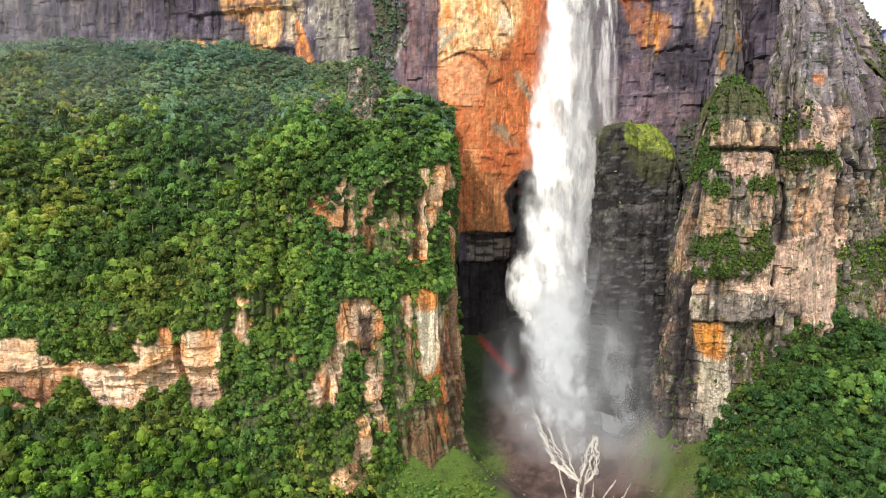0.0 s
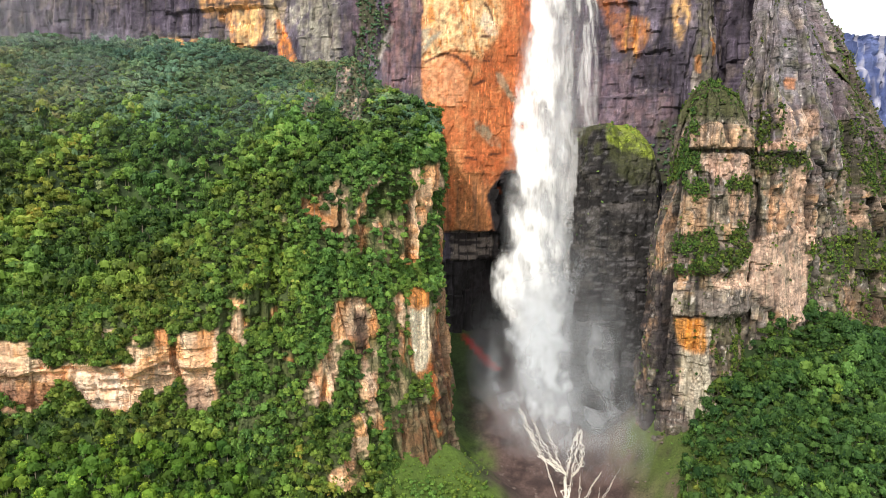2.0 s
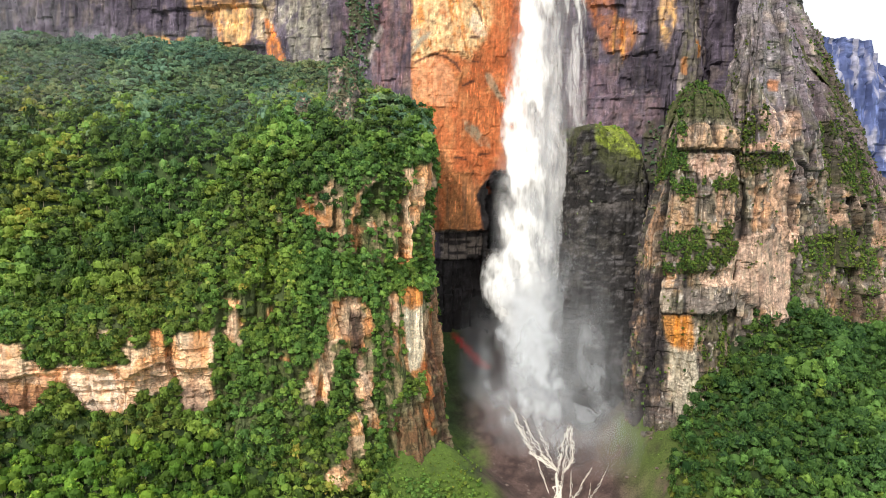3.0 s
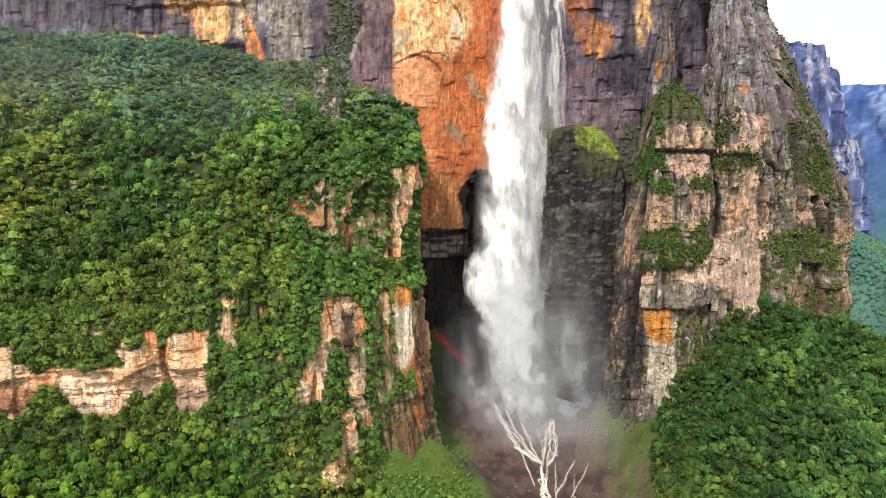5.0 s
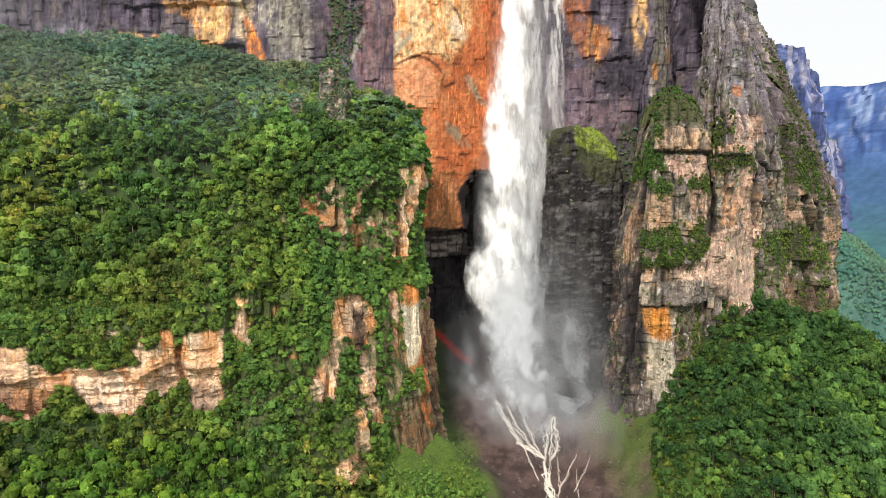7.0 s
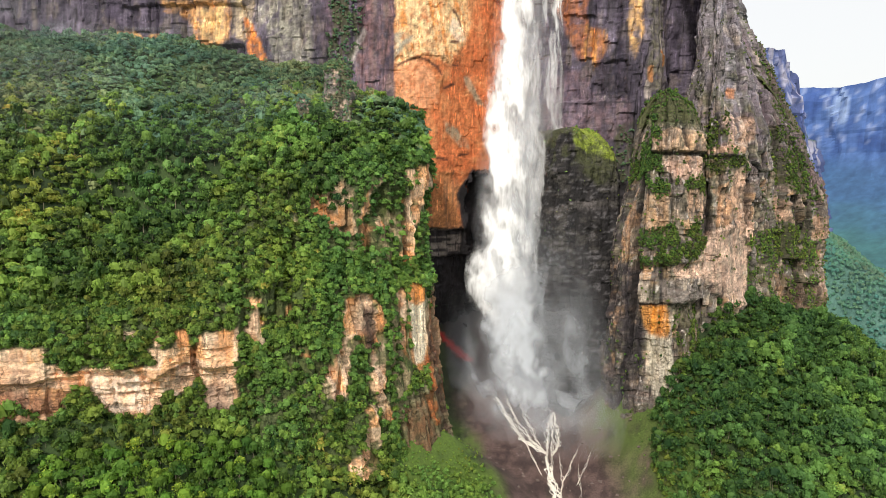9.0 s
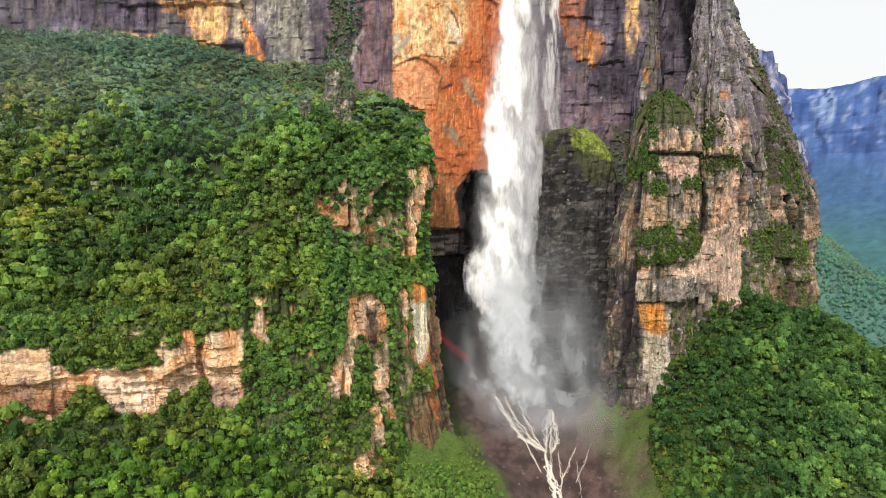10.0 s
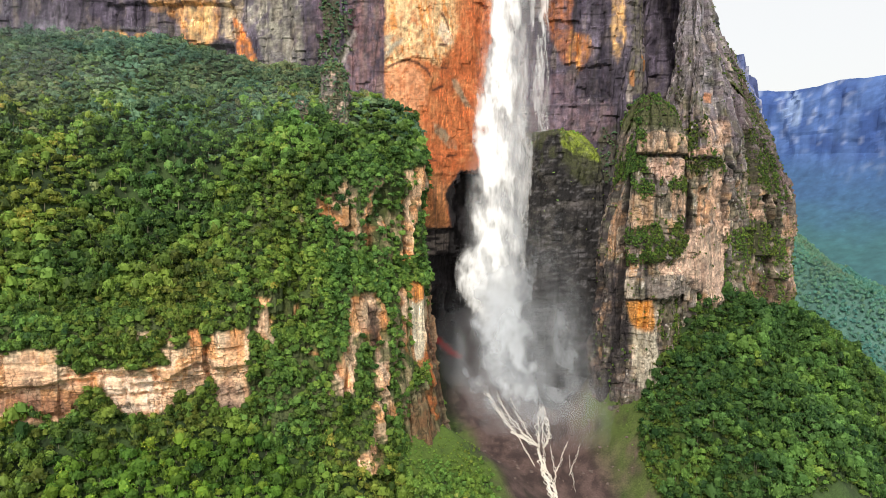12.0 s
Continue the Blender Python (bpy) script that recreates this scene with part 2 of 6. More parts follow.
def plain_material(name, colour, rough, fine=0.8, spread=0.35, bump=0.3):
    m, nodes, links, bsdf = nodes_of(name)
    nt = m.node_tree
    n = noise_node(nt, fine, 5)
    ramp = nodes.new("ShaderNodeValToRGB")
    el = ramp.color_ramp.elements
    el[0].position, el[0].color = 0.3, (*(np.array(colour) * (1 - spread)), 1)
    el[1].position, el[1].color = 0.7, (*np.minimum(np.array(colour) * (1 + spread), 1), 1)
    links.new(n, ramp.inputs["Fac"])
    links.new(ramp.outputs["Color"], bsdf.inputs["Base Color"])
    bsdf.inputs["Roughness"].default_value = rough
    bp = nodes.new("ShaderNodeBump")
    bp.inputs["Strength"].default_value = bump
    links.new(n, bp.inputs["Height"])
    links.new(bp.outputs["Normal"], bsdf.inputs["Normal"])
    return m


BARK = plain_material("pale_bark", lin(150, 140, 120), 0.9)
CORE = plain_material("inner_foliage", lin(40, 62, 32), 0.9)
BOULDER = plain_material("boulder_stone", lin(110, 96, 90), 0.9, 0.5)


def water_material(name, colour, translucent, fine=0.25, stretch=(1, 1, 0.15), skyward=True):
    """White water or spray: lets light through where the mesh's 'cover' is low and between its strands."""
    m, nodes, links, bsdf = nodes_of(name)
    nt = m.node_tree
    at = nodes.new("ShaderNodeAttribute")
    at.attribute_name = "cover"
    n = noise_node(nt, fine, 5, stretch)
    bsdf.inputs["Base Color"].default_value = (*colour, 1)
    bsdf.inputs["Roughness"].default_value = 0.7
    # drops scatter light from all round, above all from the open sky
    geo = nodes.new("ShaderNodeNewGeometry")
    up = nodes.new("ShaderNodeVectorMath")
    up.operation = "ADD"
    links.new(geo.outputs["Normal"], up.inputs[0])
    up.inputs[1].default_value = (-0.2, -0.35, 0.5)
    unit = nodes.new("ShaderNodeVectorMath")
    unit.operation = "NORMALIZE"
    links.new(up.outputs[0], unit.inputs[0])
    if skyward:
        links.new(unit.outputs[0], bsdf.inputs["Normal"])
    bsdf.inputs["Specular IOR Level"].default_value = 0.1
    tl = nodes.new("ShaderNodeBsdfTranslucent")
    tl.inputs["Color"].default_value = (*colour, 1)
    mx = nodes.new("ShaderNodeMixShader")
    mx.inputs[0].default_value = translucent
    links.new(bsdf.outputs[0], mx.inputs[1])
    links.new(tl.outputs[0], mx.inputs[2])
    clear = nodes.new("ShaderNodeBsdfTransparent")
    mr = nodes.new("ShaderNodeMapRange")
    mr.inputs["From Min"].default_value, mr.inputs["From Max"].default_value = 0.3, 0.7
    mr.inputs["To Min"].default_value, mr.inputs["To Max"].default_value = -0.18, 0.18
    links.new(n, mr.inputs["Value"])
    sq = math_node(nt, "MULTIPLY", at.outputs["Fac"], 1.0)
    edge = math_node(nt, "MULTIPLY", math_node(nt, "MULTIPLY", sq, math_node(nt, "SUBTRACT", 1.0, sq)), 4.0)
    fac = nodes.new("ShaderNodeClamp")
    links.new(math_node(nt, "ADD", sq, math_node(nt, "MULTIPLY", mr.outputs["Result"], edge)), fac.inputs["Value"])
    mx2 = nodes.new("ShaderNodeMixShader")
    links.new(fac.outputs[0], mx2.inputs[0])
    links.new(clear.outputs[0], mx2.inputs[1])
    links.new(mx.outputs[0], mx2.inputs[2])
    links.new(mx2.outputs[0], nodes["Material Output"].inputs["Surface"])
    return m


WATER = water_material("white_water", (0.95, 0.955, 0.96), 0.12)
MIST = water_material("spray_mist", (0.80, 0.84, 0.90), 0.35, 0.05, (1, 1, 0.6), False)
FOAM = plain_material("foaming_water", (0.86, 0.82, 0.74), 0.5, 0.6, 0.15)


# ---------------------------------------------------------------- mesh makers
def mesh_of(name, verts, faces, attrs=(), mats=(), mat_index=None):
    """A mesh from numpy arrays; faces all triangles or all quads. attrs: (name, kind, values per vertex)."""
    me = bpy.data.meshes.new(name)
    n, c = faces.shape
    me.vertices.add(len(verts))
    me.vertices.foreach_set("co", np.asarray(verts, np.float32).ravel())
    me.loops.add(n * c)
    me.loops.foreach_set("vertex_index", np.asarray(faces, np.int32).ravel())
    me.polygons.add(n)
    me.polygons.foreach_set("loop_start", np.arange(0, n * c, c, dtype=np.int32))
    for nm, kind, vals in attrs:
        at = me.attributes.new(nm, kind, "POINT")
        if kind == "FLOAT_COLOR":
            at.data.foreach_set("color", np.c_[vals, np.ones(len(vals))].astype(np.float32).ravel())
        else:
            at.data.foreach_set("value", np.asarray(vals, np.float32).ravel())
    for m in mats:
        me.materials.append(m)
    if mat_index is not None:
        me.polygons.foreach_set("material_index", np.asarray(mat_index, np.int32))
    me.polygons.foreach_set("use_smooth", np.zeros(n, bool))
    me.update(calc_edges=True)
    return me


def grid_faces(ns, nu, keep=None):
    i = np.arange(ns * nu).reshape(ns, nu)
    f = np.stack([i[:-1, :-1], i[1:, :-1], i[1:, 1:], i[:-1, 1:]], -1)
    return f.reshape(-1, 4) if keep is None else f[keep].reshape(-1, 4)


def part(name, me, parent, label=""):
    ob = new(name, me)
    ob.parent = parent
    return tagged(ob, label)


def plan_curve(points, gap, round_off):
    p = np.array(points, float)
    d = np.r_[0, np.cumsum(np.hypot(*np.diff(p, axis=0).T))]
    s = np.arange(0, d[-1], gap)
    q = np.c_[np.interp(s, d, p[:, 0]), np.interp(s, d, p[:, 1])]
    k = max(1, int(round_off / gap))
    w = np.hanning(2 * k + 3)[1:-1]
    w /= w.sum()
    pad = np.r_[[q[0] + (q[0] - q[1]) * n for n in range(k, 0, -1)], q, [q[-1] + (q[-1] - q[-2]) * n for n in range(1, k + 1)]]
    q = np.c_[np.convolve(pad[:, 0], w, "valid"), np.convolve(pad[:, 1], w, "valid")]
    t = np.gradient(q, axis=0)
    t /= np.hypot(t[:, 0], t[:, 1])[:, None]
    return s, q, np.c_[t[:, 1], -t[:, 0]]


def loft(points, profile, gap, relief, round_off=14.0):
    """A rock face: a line in plan, swept up a profile of (inset, height) that changes along it, and broken into blocks.
    Returns its grid: places, running length, height, steepness, outward normals."""
    s, q, nrm = plan_curve(points, gap, round_off)
    ins, hts = profile(s, q)
    ins, hts = [np.stack(np.broadcast_arrays(*[np.asarray(v, float) + 0 * s for v in vals]), 1) for vals in (ins, hts)]
    seg = np.hypot(np.diff(ins, axis=1), np.diff(hts, axis=1)).mean(0)
    u = np.concatenate([k + np.arange(max(2, int(round(L / gap)))) / max(2, int(round(L / gap))) for k, L in enumerate(seg)] + [[len(seg)]])
    k = np.minimum(u.astype(int), len(seg) - 1)
    f = u - k
    I = ins[:, k] * (1 - f) + ins[:, k + 1] * f
    Z = hts[:, k] * (1 - f) + hts[:, k + 1] * f
    dI, dZ = np.gradient(I, axis=1), np.gradient(Z, axis=1)
    steep = np.abs(dZ) / (np.abs(dZ) + np.abs(dI) + 1e-6)
    for _ in range(2):
        steep[:, 1:-1] = (steep[:, :-2] + steep[:, 1:-1] + steep[:, 2:]) / 3
    S = s[:, None] + 0 * Z
    X = q[:, :1] - nrm[:, :1] * I
    Y = q[:, 1:] - nrm[:, 1:] * I
    out = relief(S, X, Y, Z) * np.clip(0.25 + 1.1 * steep, 0, 1)
    X, Y = X + nrm[:, :1] * out, Y + nrm[:, 1:] * out
    Z = Z + 1.2 * (fbm(S / 9, I / 9 + Z / 9, 91) - 0.5) * (1 - step(0.5, 0.9, steep)) * 4
    return np.stack([X, Y, Z], -1), S, Z, steep, nrm


def face_object(name, P, tone, label, category, material=None, kind="structure", keep=None):
    ns, nu = P.shape[:2]
    me = mesh_of(name, P.reshape(-1, 3), grid_faces(ns, nu, None if keep is None else keep[:-1, :-1]), [("tone", "FLOAT_COLOR", tone.reshape(-1, 3))], [material or ROCK])
    return tagged(new(name, me), label, category, kind=kind)


# rock colours
PINK, CREAM, ORANGE = lin(216, 188, 168), lin(230, 208, 178), lin(208, 132, 66)
GREY, DARK, WET = lin(128, 122, 116), lin(64, 60, 61), lin(38, 35, 37)
MOSS, GRASS, OCHRE = lin(80, 84, 48), lin(96, 122, 46), lin(196, 140, 62)


def weathered(S, Z, base, k, dark=0.5, moss=None, pale=0.3):
    """Vertical water stains, pale flakes and moss over a base colour."""
    tone = np.array(base)
    run = fbm(S / 3.2, Z / 45, k, 4)
    tone = mixc(tone, DARK + 0 * tone, dark * step(0.5, 0.68, run))
    run2 = fbm(S / 8, Z / 22, k + 9, 4)
    tone = mixc(tone, CREAM * 0.9 + 0 * tone, pale * step(0.56, 0.7, run2))
    if moss is not None:
        tone = mixc(tone, MOSS + 0 * tone, np.clip(moss, 0, 1))
    return tone


def tinge(tone, S, Z, colour, amount, outline, soft=2.0, rag=4.0, streaks=0.0, k=0):
    """A patch of another colour, mineral or painted shade, ragged, broken by joints and weathering and, with streaks,
    drawn out into runs.
    """
    f = amount * area(S, Z, outline, soft, rag, k)
    if rag > 2.6:
        f = f * (1 - 0.55 * step(0.5, 0.62, fbm(S / 5, Z / 7, k + 73)) - 0.35 * step(0.1, 0.45, blocks(S, Z, 6.5, 8, k + 75)[0]))
        colour = colour * (1 + 0.3 * blocks(S, Z, 9, 12, k + 77)[0] + 0.5 * (fbm(S / 3, Z / 3, k + 79, 2) - 0.5))[..., None]
    if streaks:
        f = f * (1 - streaks * step(0.42, 0.58, fbm(S / 4, Z / 60, k + 71)))
    return mixc(tone, colour + 0 * tone, np.clip(f, 0, 1))


# ---------------------------------------------------------------- the lie of the land
def front_line(x):
    return np.interp(x, [-600, -300, -220, -165, -100, -70, -23, 5, 20], [462, 470, 474, 490, 505, 525, 568, 590, 625])


def left_foot(x):
    return np.interp(x, [-600, -300, -220, -165, -100, -60, -20, 10, 60], [152, 148, 145, 138, 110, 92, 84, 76, 48])


def land(x, y):
    """Height of the ground below the cliffs."""
    d = front_line(x) - y
    left = left_foot(x) + np.interp(d, [-60, 0, 43, 110, 220, 420], [0, -5, -38, -86, -160, -250]) - 9 * (1 - step(-175, -130, x)) * step(-5, 8, d) - 0.55 * np.maximum(0, x - 15)
    talus = np.interp(y, [100, 300, 500, 580, 642, 720, 800, 860], [-170, -100, -28, 6, 29, 62, 112, 150]) + 0.16 * np.clip(np.abs(x - 150) - 45, 0, 120) - 0.9 * np.maximum(0, x - 400)
    crest = 500 + 0.8 * (np.minimum(y, 690) - 596)
    right = 138 + np.interp(y, [100, 400, 620, 655, 800], [-190, -112, 0, 33, 40]) - 0.25 * np.maximum(0, x - 420) * step(610, 670, y) - 0.75 * np.maximum(0, x - crest) - 0.22 * np.maximum(0, 370 - x) - 0.9 * np.maximum(0, 296 - x) - 1.3 * np.maximum(0, y - 730) * step(510, 580, x)
    z = smax(smax(left, talus, 10), np.maximum(right, -400), 12)
    along = np.clip(((x + 50) * 58 + (y - 518) * 60) / 6964, 0, 1)
    z = smax(z, 82 - 0.78 * np.hypot(x + 50 - 58 * along, y - 518 - 60 * along) - 200 * (1 - step(-75, -45, x)), 8)
    z = np.maximum(z, -150)
    spur = np.interp(x, [950, 1075, 1138, 1201, 1267, 1438, 1700, 2100], [290, 220, 172, 132, 116, 60, -30, -150]) - np.where(y < 1300, 0.42 * (1300 - y), 0.6 * (y - 1300))
    side = step(90, 330, x - 430 - 0.69 * (np.minimum(y, 900) - 560)) * step(650, 950, y)
    z = z * (1 - side) + np.maximum(spur, -150) * side
    back = step(960, 1250, y) * (1 - step(700, 900, x))
    z = z * (1 - back) + 60 * back
    rough = 40.0 * (fbm(x / 62, y / 75, 3, 3) - 0.5) * step(285, 340, x) + 5.0 * (fbm(x / 38, y / 38, 3) - 0.5) + 1.6 * (fbm(x / 7, y / 7, 8) - 0.5)
    return z + rough


def cap(x, y):
    """Height of the wooded top of the great buttress."""
    d = y - front_line(np.minimum(x, 20))
    a = np.interp(d, [0, 12, 55, 105, 135, 320, 430], [200, 214, 248, 276, 324, 452, 492])
    b = np.interp(d, [0, 12, 30, 60, 130, 260, 400], [205, 240, 272, 335, 378, 440, 478])
    c = np.interp(d, [0, 16, 26, 60, 130, 260], [205, 250, 335, 368, 408, 452])
    w1, w2 = step(-215, -120, x), step(-90, -25, x)
    z = (a * (1 - w1) + b * w1) * (1 - w2) + c * w2
    side = 20 + 0.02 * np.maximum(0, y - 600) - x
    z = np.minimum(z, np.interp(side, [-5, 4, 14, 35, 75, 150], [342, 374, 388, 398, 416, 500]))
    return z + 34 * (fbm(x / 75, y / 75, 13, 3) - 0.5) * step(20, 90, d) * step(20, 60, side) + 7 * (fbm(x / 26, y / 26, 15, 2) - 0.5) + 2 * (fbm(x / 8, y / 8, 14) - 0.5)


# ---------------------------------------------------------------- ground sheet
def axis(lo, a, b, hi, fine):
    left = a - np.geomspace(fine, a - lo, 26)[::-1] if lo < a else []
    right = b + np.geomspace(fine, hi - b, 26)
    return np.r_[left, np.arange(a, b + 0.1, fine), right]


gx, gy = axis(-4400, -560, 760, 4400, 5.0), axis(-4400, 300, 900, 4400, 5.0)
GX, GY = np.meshgrid(gx, gy, indexing="ij")
GZ = land(GX, GY)
n1 = fbm(GX / 26, GY / 26, 21)
tone = mixc(lin(38, 54, 26) + 0 * GX[..., None], lin(60, 80, 40) + 0 * GX[..., None], step(0.4, 0.6, n1))
WX = GX + 30 * (fbm(GX / 40, GY / 40, 27, 3) - 0.5)
scree = box(WX, GY, 55, 250, 450, 900, 22)
tone = mixc(tone, mixc(mixc(lin(62, 48, 46) + 0 * tone, lin(92, 74, 70) + 0 * tone, step(0.4, 0.6, fbm(GX / 12, GY / 12, 29))), lin(52, 44, 44) + 0 * tone, step(705, 745, GY)), scree * step(0.3, 0.5, n1 + 0.2))
grassy = np.maximum(box(WX, GY, -70, 66, 440, 650, 14), 0.85 * box(WX, GY, 206, 282, 470, 660, 22))
tone = mixc(tone, mixc(GRASS * 0.8 + 0 * tone, GRASS * 0.6 + 0 * tone, step(150, 200, GX)), 0.9 * grassy * step(0.2, 0.48, fbm(GX / 17, GY / 17, 25)))
red = box(GX + 0.9 * (GY - 790) + 8 * (fbm(GX / 9, GY / 9, 30) - 0.5), 0 * GX, 58, 69, -9, 9, 3) * box(GX, GY, 48, 92, 764, 806, 5)
tone = mixc(tone, lin(168, 48, 40) + 0 * tone, red * step(0.3, 0.5, n1 + 0.15))
# beyond the ridge the ground's green has distance haze mixed in
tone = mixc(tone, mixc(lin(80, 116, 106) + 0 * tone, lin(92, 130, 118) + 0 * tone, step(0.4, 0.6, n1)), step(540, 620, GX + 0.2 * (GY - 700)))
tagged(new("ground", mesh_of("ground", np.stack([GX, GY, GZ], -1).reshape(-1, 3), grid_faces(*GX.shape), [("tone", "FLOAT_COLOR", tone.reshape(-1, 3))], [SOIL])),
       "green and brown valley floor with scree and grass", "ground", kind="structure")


# ---------------------------------------------------------------- great buttress: rock faces
BUTTRESS = [(-620, 460), (-300, 470), (-220, 474), (-165, 490), (-100, 505), (-70, 525), (-23, 567), (2, 588), (12, 622), (15, 690), (17, 760), (18, 830)]


def buttress_profile(s, q):
    x, y = q[:, 0], q[:, 1]
    w1, w2 = step(-215, -120, x), step(-90, -25, x)
    w3 = step(600, 640, y) * step(0, 10, x)

    def m(a, b, c, d):
        return ((a * (1 - w1) + b * w1) * (1 - w2) + c * w2) * (1 - w3) + d * w3
    top = 10 * (fbm(s / 30, 0 * s, 151) - 0.5)
    ins = [m(-8, -26, -28, -9), m(-2, -16, -19, -6), m(1, 2, -2, -2), m(3, 10, 3, 0), m(13, 18, 17, 1), m(20, 24, 20, 2), m(34, 32, 23, 4), m(50, 60, 46, 28)]
    hts = [left_foot(x) - 30, left_foot(x), left_foot(x) + m(30, 66, 76, 76), m(200, 196, 216, 216) + top, m(214, 240, 234, 246), m(220, 262, 258, 290), m(228, 290, 334, 345), 0]
    turn = step(-40, 20, x) * step(560, 630, y)
    for k in (5, 6, 7):
        over = cap(x - turn * ins[k], y + (1 - turn) * ins[k])
        hts[k] = over if k == 7 else 0.5 * (hts[k] + over)
    return ins, hts


SLOTS = [[(578, 322), (585, 322), (575, 305), (570, 281), (567, 262), (561, 262), (564, 281), (569, 305)], [(650, 328), (657, 328), (654, 305), (645, 277), (644, 245), (636, 245), (638, 277), (646, 305)]]


def buttress_relief(S, X, Y, Z):
    band = 1 - step(-190, -150, X)
    r = rock_relief(S, Z, 100, 4.5, 2.6, 1.0, 1.6, 4.0, 33, 11, 2.2) * (1 - band) + band * rock_relief(S, Z, 100, 3.0, 2.0, 1.2, 2.2, 1.8, 46, 4, 0.9)
    gully = -6 * step(0.55, 0.7, fbm(S / 16, Z / 120, 155)) * (1 - band)
    notch = -7 * band * (1 - step(172, 178, Z + 14 * (fbm(S / 22, Z / 22, 157) - 0.5)))
    flat = box(X, Z, -44, 4, 128, 226, 4)
    slot = -8 * area(S, Z, [(419, 191), (423, 194), (426, 166), (421, 170)], 1.0, 1.5)
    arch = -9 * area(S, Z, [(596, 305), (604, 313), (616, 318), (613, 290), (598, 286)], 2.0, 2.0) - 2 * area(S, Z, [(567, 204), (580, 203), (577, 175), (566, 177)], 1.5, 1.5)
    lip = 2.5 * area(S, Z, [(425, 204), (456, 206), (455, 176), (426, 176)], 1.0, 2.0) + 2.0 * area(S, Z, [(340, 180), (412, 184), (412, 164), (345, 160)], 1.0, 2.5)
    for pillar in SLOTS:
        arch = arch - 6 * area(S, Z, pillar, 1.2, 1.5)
    return (r + gully) * (1 - 0.6 * flat) + notch + slot + arch + lip


BP, BS, BZ, Bsteep, Bn = loft(BUTTRESS, buttress_profile, 1.4, buttress_relief)
bx, by = BP[..., 0], BP[..., 1]
patch = fbm(BS / 24, BZ / 30, 111)
fresh, _ = blocks(BS, BZ, 11, 19, 114)
tone = mixc(lin(244, 206, 172) + 0 * BP, lin(242, 182, 126) + 0 * BP, step(-0.1, 0.4, fresh))
tone = mixc(tone, ORANGE + 0 * BP, step(0.5, 0.62, patch) * (0.3 + 0.55 * step(-190, -140, bx)))
tone = mixc(tone, GREY + 0 * BP, 0.35 * step(0.5, 0.64, fbm(BS / 12, BZ / 40, 118)) * step(-190, -140, bx))
tone = mixc(tone, lin(150, 108, 84) + 0 * BP, 0.4 * step(0.52, 0.6, vnoise(BS / 22, BZ / 2.8, 119)))
tone = tone * (1 + 0.35 * blocks(BS, BZ, 13, 9, 137)[0])[..., None]
tone = mixc(tone, lin(120, 84, 66) + 0 * BP, 0.7 * step(0.52, 0.64, fbm(BS / 26, BZ / 13, 138)) * (1 - step(160, 176, BZ)) * (1 - step(-190, -150, bx)))
BARE = [
    [(-20, 200), (310, 198), (320, 199), (321, 186), (330, 185), (335, 177), (352, 182), (381, 181), (394, 183), (389, 194), (408, 194), (410, 205), (417, 205), (418, 192), (423, 190), (425, 203), (440, 204), (454, 205), (452, 151), (442, 141),
     (430, 141), (427, 164), (410, 157), (400, 154), (391, 143), (360, 142), (352, 158), (340, 166), (332, 161), (328, 147), (-20, 146)],
    [(371, 207), (381, 207), (382, 202), (374, 202)], [(391, 208), (396, 207), (398, 197), (393, 197)], [(462, 224), (473, 223), (473, 219), (462, 219)], [(464, 212), (469, 217), (478, 201), (476, 188), (464, 192), (461, 201)],
    [(566, 206), (582, 206), (578, 174), (565, 175)], [(493, 217), (498, 216), (497, 208), (493, 208)], [(503, 182), (510, 182), (510, 176), (503, 176)], [(491, 253), (496, 252), (496, 244), (491, 244)],
    [(555, 218), (564, 222), (584, 218), (574, 201), (571, 177), (556, 172), (545, 177), (546, 191), (546, 205), (551, 209)], [(537, 180), (552, 183), (549, 158), (544, 143), (532, 138), (514, 146), (524, 162)],
    [(578, 215), (592, 215), (587, 192), (585, 172), (583, 132), (591, 105), (577, 108), (567, 141), (572, 163), (573, 188)], [(612, 220), (622, 218), (620, 204), (621, 175), (620, 154), (616, 165), (613, 197), (608, 209)]]
BARE_HIGH = [
    [(625, 220), (660, 221), (657, 199), (658, 174), (647, 146), (638, 134), (628, 150), (623, 195)], [(656, 191), (682, 212), (760, 220), (760, 40), (619, 60), (604, 60), (600, 79), (610, 103), (624, 122), (646, 121), (648, 159)],
    [(556, 124), (570, 125), (566, 104), (562, 89), (554, 74), (536, 71), (526, 77), (529, 88), (539, 97), (550, 96), (551, 110)], [(538, 306), (552, 307), (558, 309), (570, 321), (580, 320), (576, 293), (576, 273), (561, 271), (548, 277), (548, 285), (537, 293)],
    [(612, 321), (598, 312), (592, 305), (593, 290), (586, 283), (595, 278), (596, 259), (588, 257), (583, 275), (581, 283), (586, 297), (590, 308), (598, 316), (610, 323)],
    [(655, 332), (667, 332), (656, 278), (655, 246), (648, 232), (627, 250), (637, 264), (641, 277)], [(678, 334), (704, 338), (707, 315), (690, 300), (680, 287), (670, 277), (652, 283), (672, 299), (664, 312)],
    [(716, 340), (760, 342), (760, 215), (716, 215)], [(600, 282), (612, 282), (608, 277), (598, 277)], [(636, 300), (644, 301), (644, 294), (634, 293)]]
bare = np.maximum.reduce([area(BS, BZ, b, 1.2, 3.0, 143 + k) for k, b in enumerate(BARE + BARE_HIGH)])
clear_ = np.maximum.reduce([area(BS, BZ, b, 4.5, 3.0, 143 + k) for k, b in enumerate(BARE + BARE_HIGH)])
